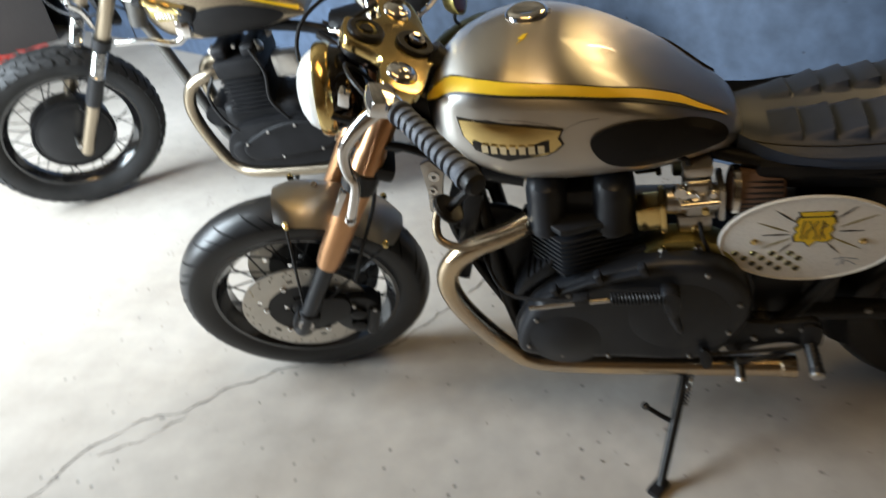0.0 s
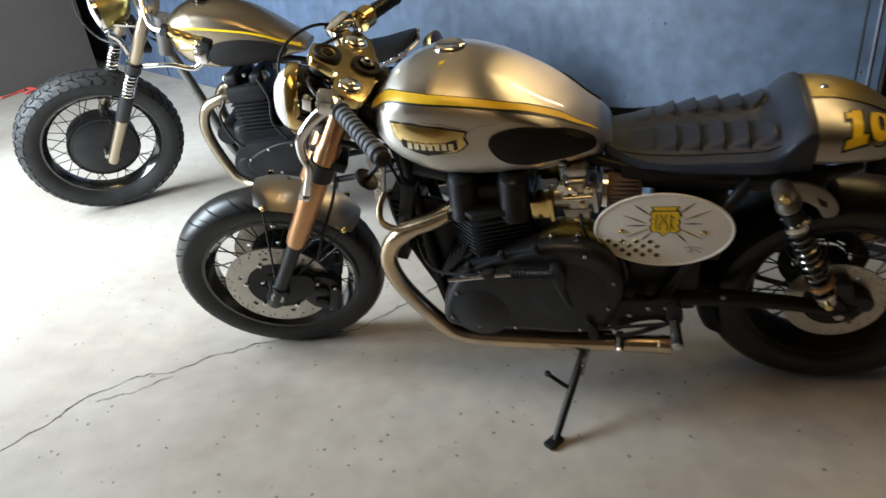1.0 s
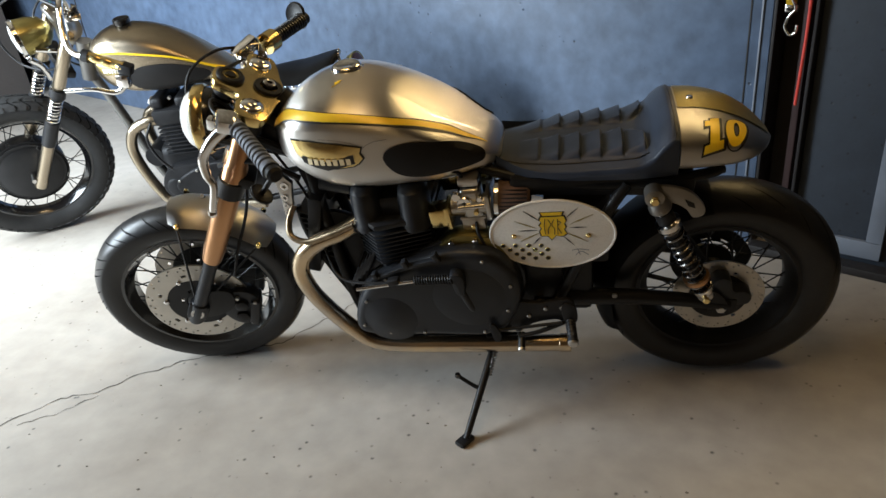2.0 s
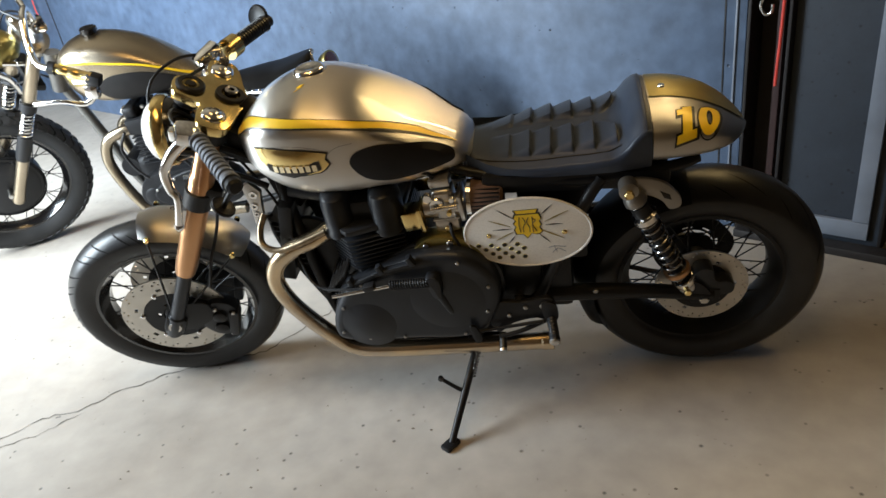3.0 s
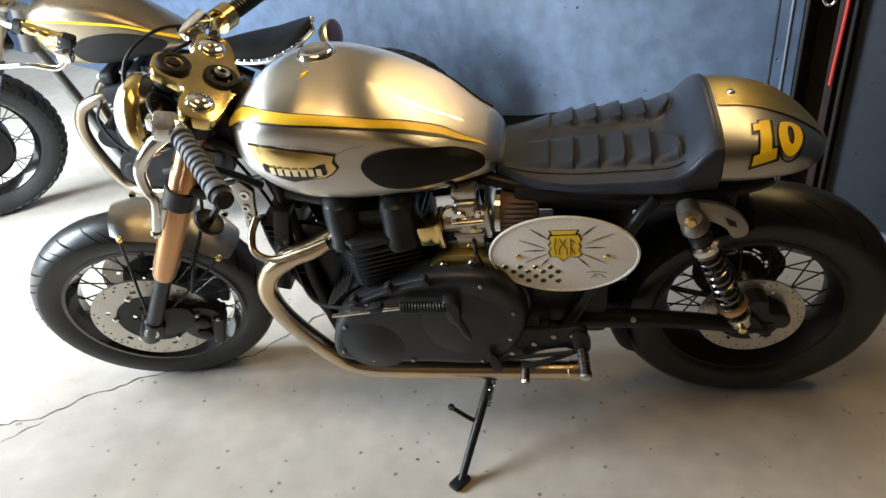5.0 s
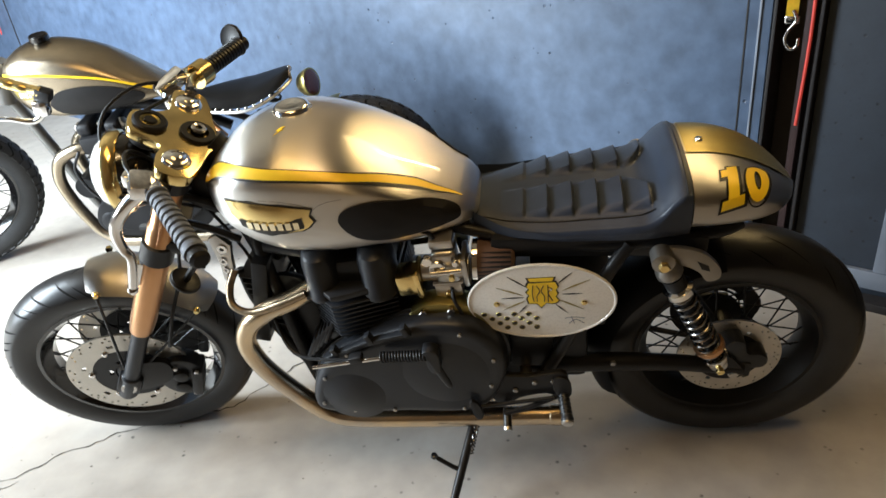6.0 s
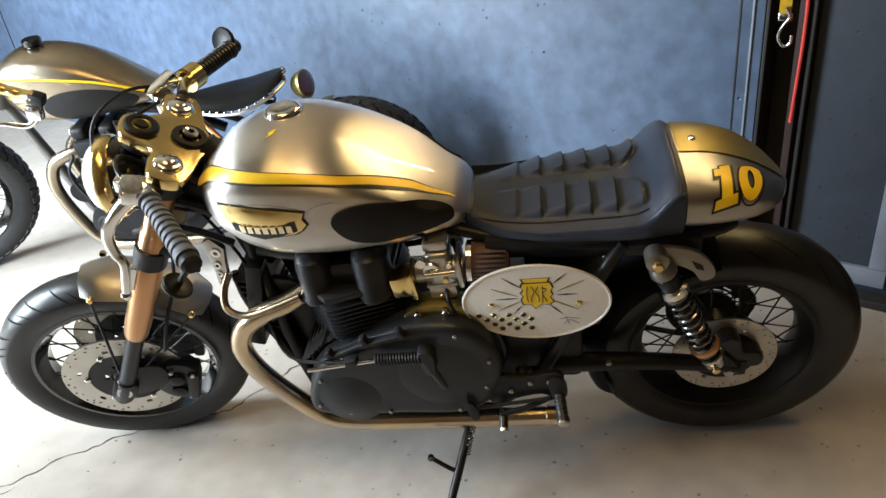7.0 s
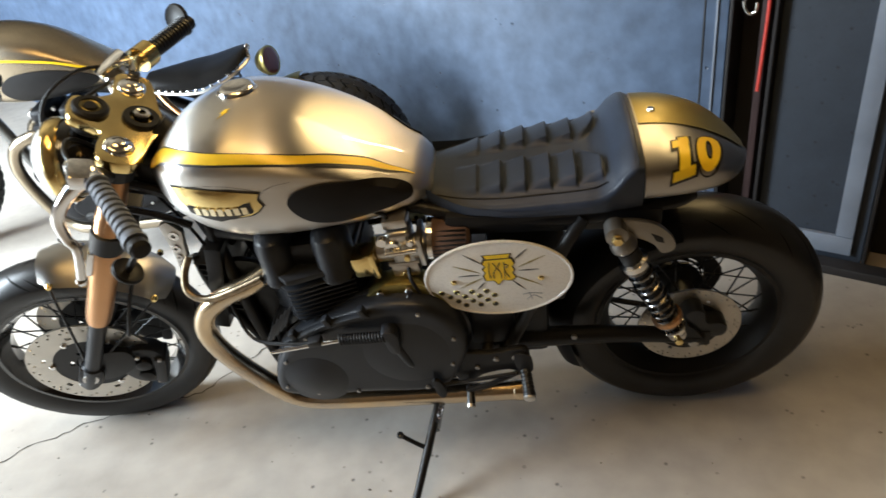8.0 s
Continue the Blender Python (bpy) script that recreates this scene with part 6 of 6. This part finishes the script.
# seat, tail lamp, rear wheel
rows = []
for x in np.linspace(1.35, 1.735, 40):
    q = (x - 1.35) / 0.385
    half = 0.055 + 0.085 * math.sin(min(1.0, q / 0.62) * math.pi / 2) if q < 0.62 else 0.14 * math.sqrt(max(0.03, 1 - ((q - 0.62) / 0.38) ** 2))
    rise = 0.758 + 0.020 * q + 0.14 * max(0.0, q - 0.55) ** 1.5
    rows.append([(x, MID + half * s, rise - 0.030 * abs(s) ** 3) for s in np.linspace(-1, 1, 15)])
sheet = skin(rows, False, False)
bmesh.ops.solidify(sheet, geom=sheet.faces[:], thickness=0.028)
seat2 = part("seat", sheet, BLACK, bobber, "black leather sprung saddle with studs", None, 50)
edge = [rows[i][0] for i in range(0, 40, 3)] + [rows[-1][i] for i in range(2, 14, 3)]
for x, y, z in edge:
    part("stud", lathe([(0, 0.004), (0.005, 0.002), (0.006, 0)], 10, pose(x, y - 0.001, z - 0.004, 70, 0, 0)), CHROME, seat2, "bright stud")
part("seat_rim", tube([(x, y - 0.003, z - 0.012) for x, y, z in edge], 0.006, 8, 3), ALLOY, seat2, "bright seat pan edge")
for side in (-1, 1):
    part("seat_spring", helix((1.62, MID + side * 0.09, 0.60), (1.63, MID + side * 0.09, 0.71), 0.022, 5, 0.005, 8, 14), BLACK, seat2)
part("seat_strut", tube([(1.37, MID - 0.03, 0.70), (1.41, MID - 0.06, 0.655), (1.46, MID - 0.09, 0.61)], 0.012, 10, 4), COPPER, bobber, "bronze seat strut")
tail = part("tail_lamp", lathe([(0, -0.052), (0.016, -0.050), (0.032, -0.042), (0.044, -0.026), (0.050, -0.008), (0.053, 0.0), (0.053, 0.007), (0, 0.008)], 32), BRASS_DULL, bobber, "small brass tail lamp", pose(1.80, MID, 0.750, 0, 78, -18))
part("lens", lathe([(0.050, 0.006), (0.043, 0.009), (0.022, 0.011), (0, 0.012)], 28), LENS_DARK, tail, "dark red lens", pose(1.80, MID, 0.750, 0, 78, -18))
part("lamp_stem", tube([(1.79, MID, 0.715), (1.78, MID, 0.68), (1.80, MID, 0.655), (1.85, MID, 0.645)], 0.006, 8, 4), BLACK, tail)
AXLE3 = pose(1.93, MID, 0.335, 90, 0, 0)
wheel(bobber, AXLE3, 0.338, 0.065, 0.225, 0.045, [(0.0, -0.06), (0.09, -0.058), (0.10, -0.045), (0.10, 0.045), (0.09, 0.058), (0.0, 0.06)], 36, BLACK_GLOSS, RUBBER_DUSTY, SPOKE_BRIGHT, "block", 0.12)
rows = [[((0.352 - 0.02 * abs(s) ** 2) * math.cos(a), (0.352 - 0.02 * abs(s) ** 2) * math.sin(a), 0.068 * s) for s in np.linspace(-1, 1, 9)] for a in np.linspace(radians(96), radians(150), 14)]
guard = skin(rows, False, False)
bmesh.ops.solidify(guard, geom=guard.faces[:], thickness=0.002)
part("mudguard", guard, BRASS_DULL, bobber, "short brass rear mudguard", AXLE3)
stand2 = part("side_stand", tube([(1.10, MID - 0.10, 0.20), (1.06, MID - 0.20, 0.105), (1.03, -0.327, -0.038)], 0.010, 10, 4), BLACK, bobber, "black side stand")

# ---- small things ----


def floor_line(points, width, seed, jitter=0.009):
    """A ragged crack, as a thin strip just above the floor."""
    rnd = random.Random(seed)
    ps = []
    for a, b in zip(points, points[1:]):
        a, b = Vector((*a, 0)), Vector((*b, 0))
        n = max(2, int((b - a).length / 0.018))
        ps += [a.lerp(b, k / n) for k in range(n)]
    rows, drift = [], 0.0
    for i, p in enumerate(ps[:-1]):
        way = (ps[i + 1] - p).normalized()
        side = Vector((-way.y, way.x, 0))
        drift = 0.72 * drift + rnd.uniform(-jitter, jitter)
        w = width * rnd.uniform(0.2, 1.35) * (0.5 + 0.5 * math.sin(math.pi * min(1, (i + 2) / 20)))
        c = p + side * drift
        rows.append([c - side * w, c + side * w])
    return skin([[(q.x, q.y, 0.0012) for q in row] for row in rows], False, False)


for k, (pts, w) in enumerate((
    ([(-2.6, -1.7), (-2.0, -1.15), (-1.6, -0.80), (-1.41, -0.50), (-1.35, -0.36), (-1.27, -0.27), (-1.12, -0.17), (-1.03, -0.09), (-0.92, -0.02), (-0.78, 0.03), (-0.62, 0.09), (-0.49, 0.26), (-0.36, 0.50), (-0.20, 0.80), (-0.05, 1.2)], 0.0044),
    ([(-1.31, -0.36), (-1.22, -0.31), (-1.15, -0.25), (-1.10, -0.18)], 0.0018),
)):
    part("crack", floor_line(pts, w, 20 + k), CRACK, floor, "thin dark crack in the concrete")

rnd = random.Random(5)
bm = bmesh.new()
for k in range(210):
    x, y = rnd.uniform(-2.2, 1.9), rnd.uniform(-1.1, 1.0)
    r = rnd.uniform(0.0010, 0.0034) * (1.8 if rnd.random() < 0.06 else 1)
    bmesh.ops.create_icosphere(bm, subdivisions=1, radius=r, matrix=Matrix.Translation((x, y, r * 0.3)) @ Matrix.Diagonal((1.5, 1, 0.5, 1)) @ Matrix.Rotation(rnd.uniform(0, 3), 4, "Z"))
tagged(part("floor_grit", bm, GRAVEL), "dark grit and crumbs scattered over the concrete floor", "grit", "", "stuff")

# hanging strap with its hook, and a red cord
strap = thing("ratchet_strap", ROOM @ pose(0.522, 1.185, 0), "yellow tie-down strap with a steel hook hanging on the wall", "strap")
rows = [[(-0.016 + 0.004 * math.sin(5 * z), 0.004 * math.sin(9 * z), z), (0.016 + 0.004 * math.sin(5 * z), 0.004 + 0.004 * math.sin(9 * z), z)] for z in np.linspace(0.865, 2.3, 30)]
web = skin(rows, False, False)
bmesh.ops.solidify(web, geom=web.faces[:], thickness=0.003)
part("webbing", web, YELLOW_STRAP, strap, "yellow webbing")
part("hook", tube([(0, 0, 0.90), (0.012, 0, 0.872), (-0.006, 0, 0.845), (-0.014, 0, 0.815), (0.002, 0, 0.790), (0.020, 0, 0.798), (0.022, 0, 0.822)], 0.0048, 10, 6), CHROME, strap, "steel hook")
part("buckle", block((0.040, 0.008, 0.022), pose(0, 0.003, 0.872), 0.004), CHROME, strap)
part("peg", rod((0, 0.002, 2.3), (0, 0.03, 2.3), 0.008), STEEL_DARK, strap)


def hanging(name, u, n, low, mat, label, seed, top=2.4):
    ob = thing(name, ROOM @ pose(u, n, 0), label, "cord")
    r = random.Random(seed)
    part("cord", tube([(0.012 * r.uniform(-1, 1), 0, low + (top - low) * k / 7) for k in range(8)], 0.0052, 8, 5), mat, ob)
    part("peg", rod((0, -0.005, top), (0, 0.03, top), 0.008), STEEL_DARK, ob)


hanging("hanging_cord", 0.575, 1.190, 0.56, RED_CORD, "bright red cord hanging beside the steel column", 3)
hanging("hanging_cord", -5.33, 1.185, 0.62, RED_CORD, "red cord hanging down the blue wall", 8, 1.45)
hanging("hanging_cord", -5.58, 1.185, 0.74, GREEN_CORD, "dark green cord hanging down the blue wall", 9, 1.45)
cord = thing("extension_cord", ROOM @ pose(-6.00, 0.12, 0), "loops of red extension cord lying on the floor by the partition", "cord")
part("coil", tube([(0.06 * math.sin(1.7 * k), -0.12 + 0.07 * k + 0.05 * math.cos(2.3 * k), 0.008 + 0.01 * (k % 2)) for k in range(12)], 0.007, 8, 6), RED_CORD, cord)
part("coil", tube([(0.05 + 0.06 * math.cos(1.9 * k), 0.10 + 0.05 * k + 0.06 * math.sin(2.1 * k), 0.010 + 0.012 * (k % 3)) for k in range(10)], 0.007, 8, 6), RED_CORD, cord)

# warm strip lamp under the ceiling
strip = thing("ceiling_light", ROOM @ pose(0.50, -1.20, 0), "broad warm light panel with a bare tube under the ceiling", "ceiling light")
part("frame", block((2.0, 1.2, 0.10), pose(0, 0, TOP - 0.052), 0.01), PLASTER, strip)
part("tube", rod((0.45, -0.5, 3.36), (0.45, 0.5, 3.36), 0.014, 12), LAMP_WHITE, strip, "glowing tube")
for y in (-0.4, 0.4):
    part("tube_holder", rod((0.45, y, 3.36), (0.45, y, TOP - 0.10), 0.006), STEEL_DARK, strip)
# unseen panel added above the back lamp; it holds no tube
back_light = thing("ceiling_light", ROOM @ pose(0.75, 2.10, 0, 0, 0, -16), "added unseen warm light panel under the ceiling behind the wall", "ceiling light")
part("frame", block((2.0, 1.3, 0.10), pose(0, 0, TOP - 0.052), 0.01), PLASTER, back_light)
tube_light = thing("ceiling_light", ROOM @ pose(0.16, 3.55, 0, 0, 0, -3), "bare glowing tube under the ceiling behind the wall", "ceiling light")
part("tube", rod((0, -0.9, 3.30), (0, 0.95, 3.30), 0.020, 12), LAMP_WHITE, tube_light, "glowing tube")
part("batten", block((0.06, 1.9, 0.05), pose(0, 0, TOP - 0.027), 0.006), PLASTER, tube_light)
for y in (-0.8, 0.8):
    part("tube_holder", rod((0, y, 3.30), (0, y, TOP - 0.05), 0.006), STEEL_DARK, tube_light)
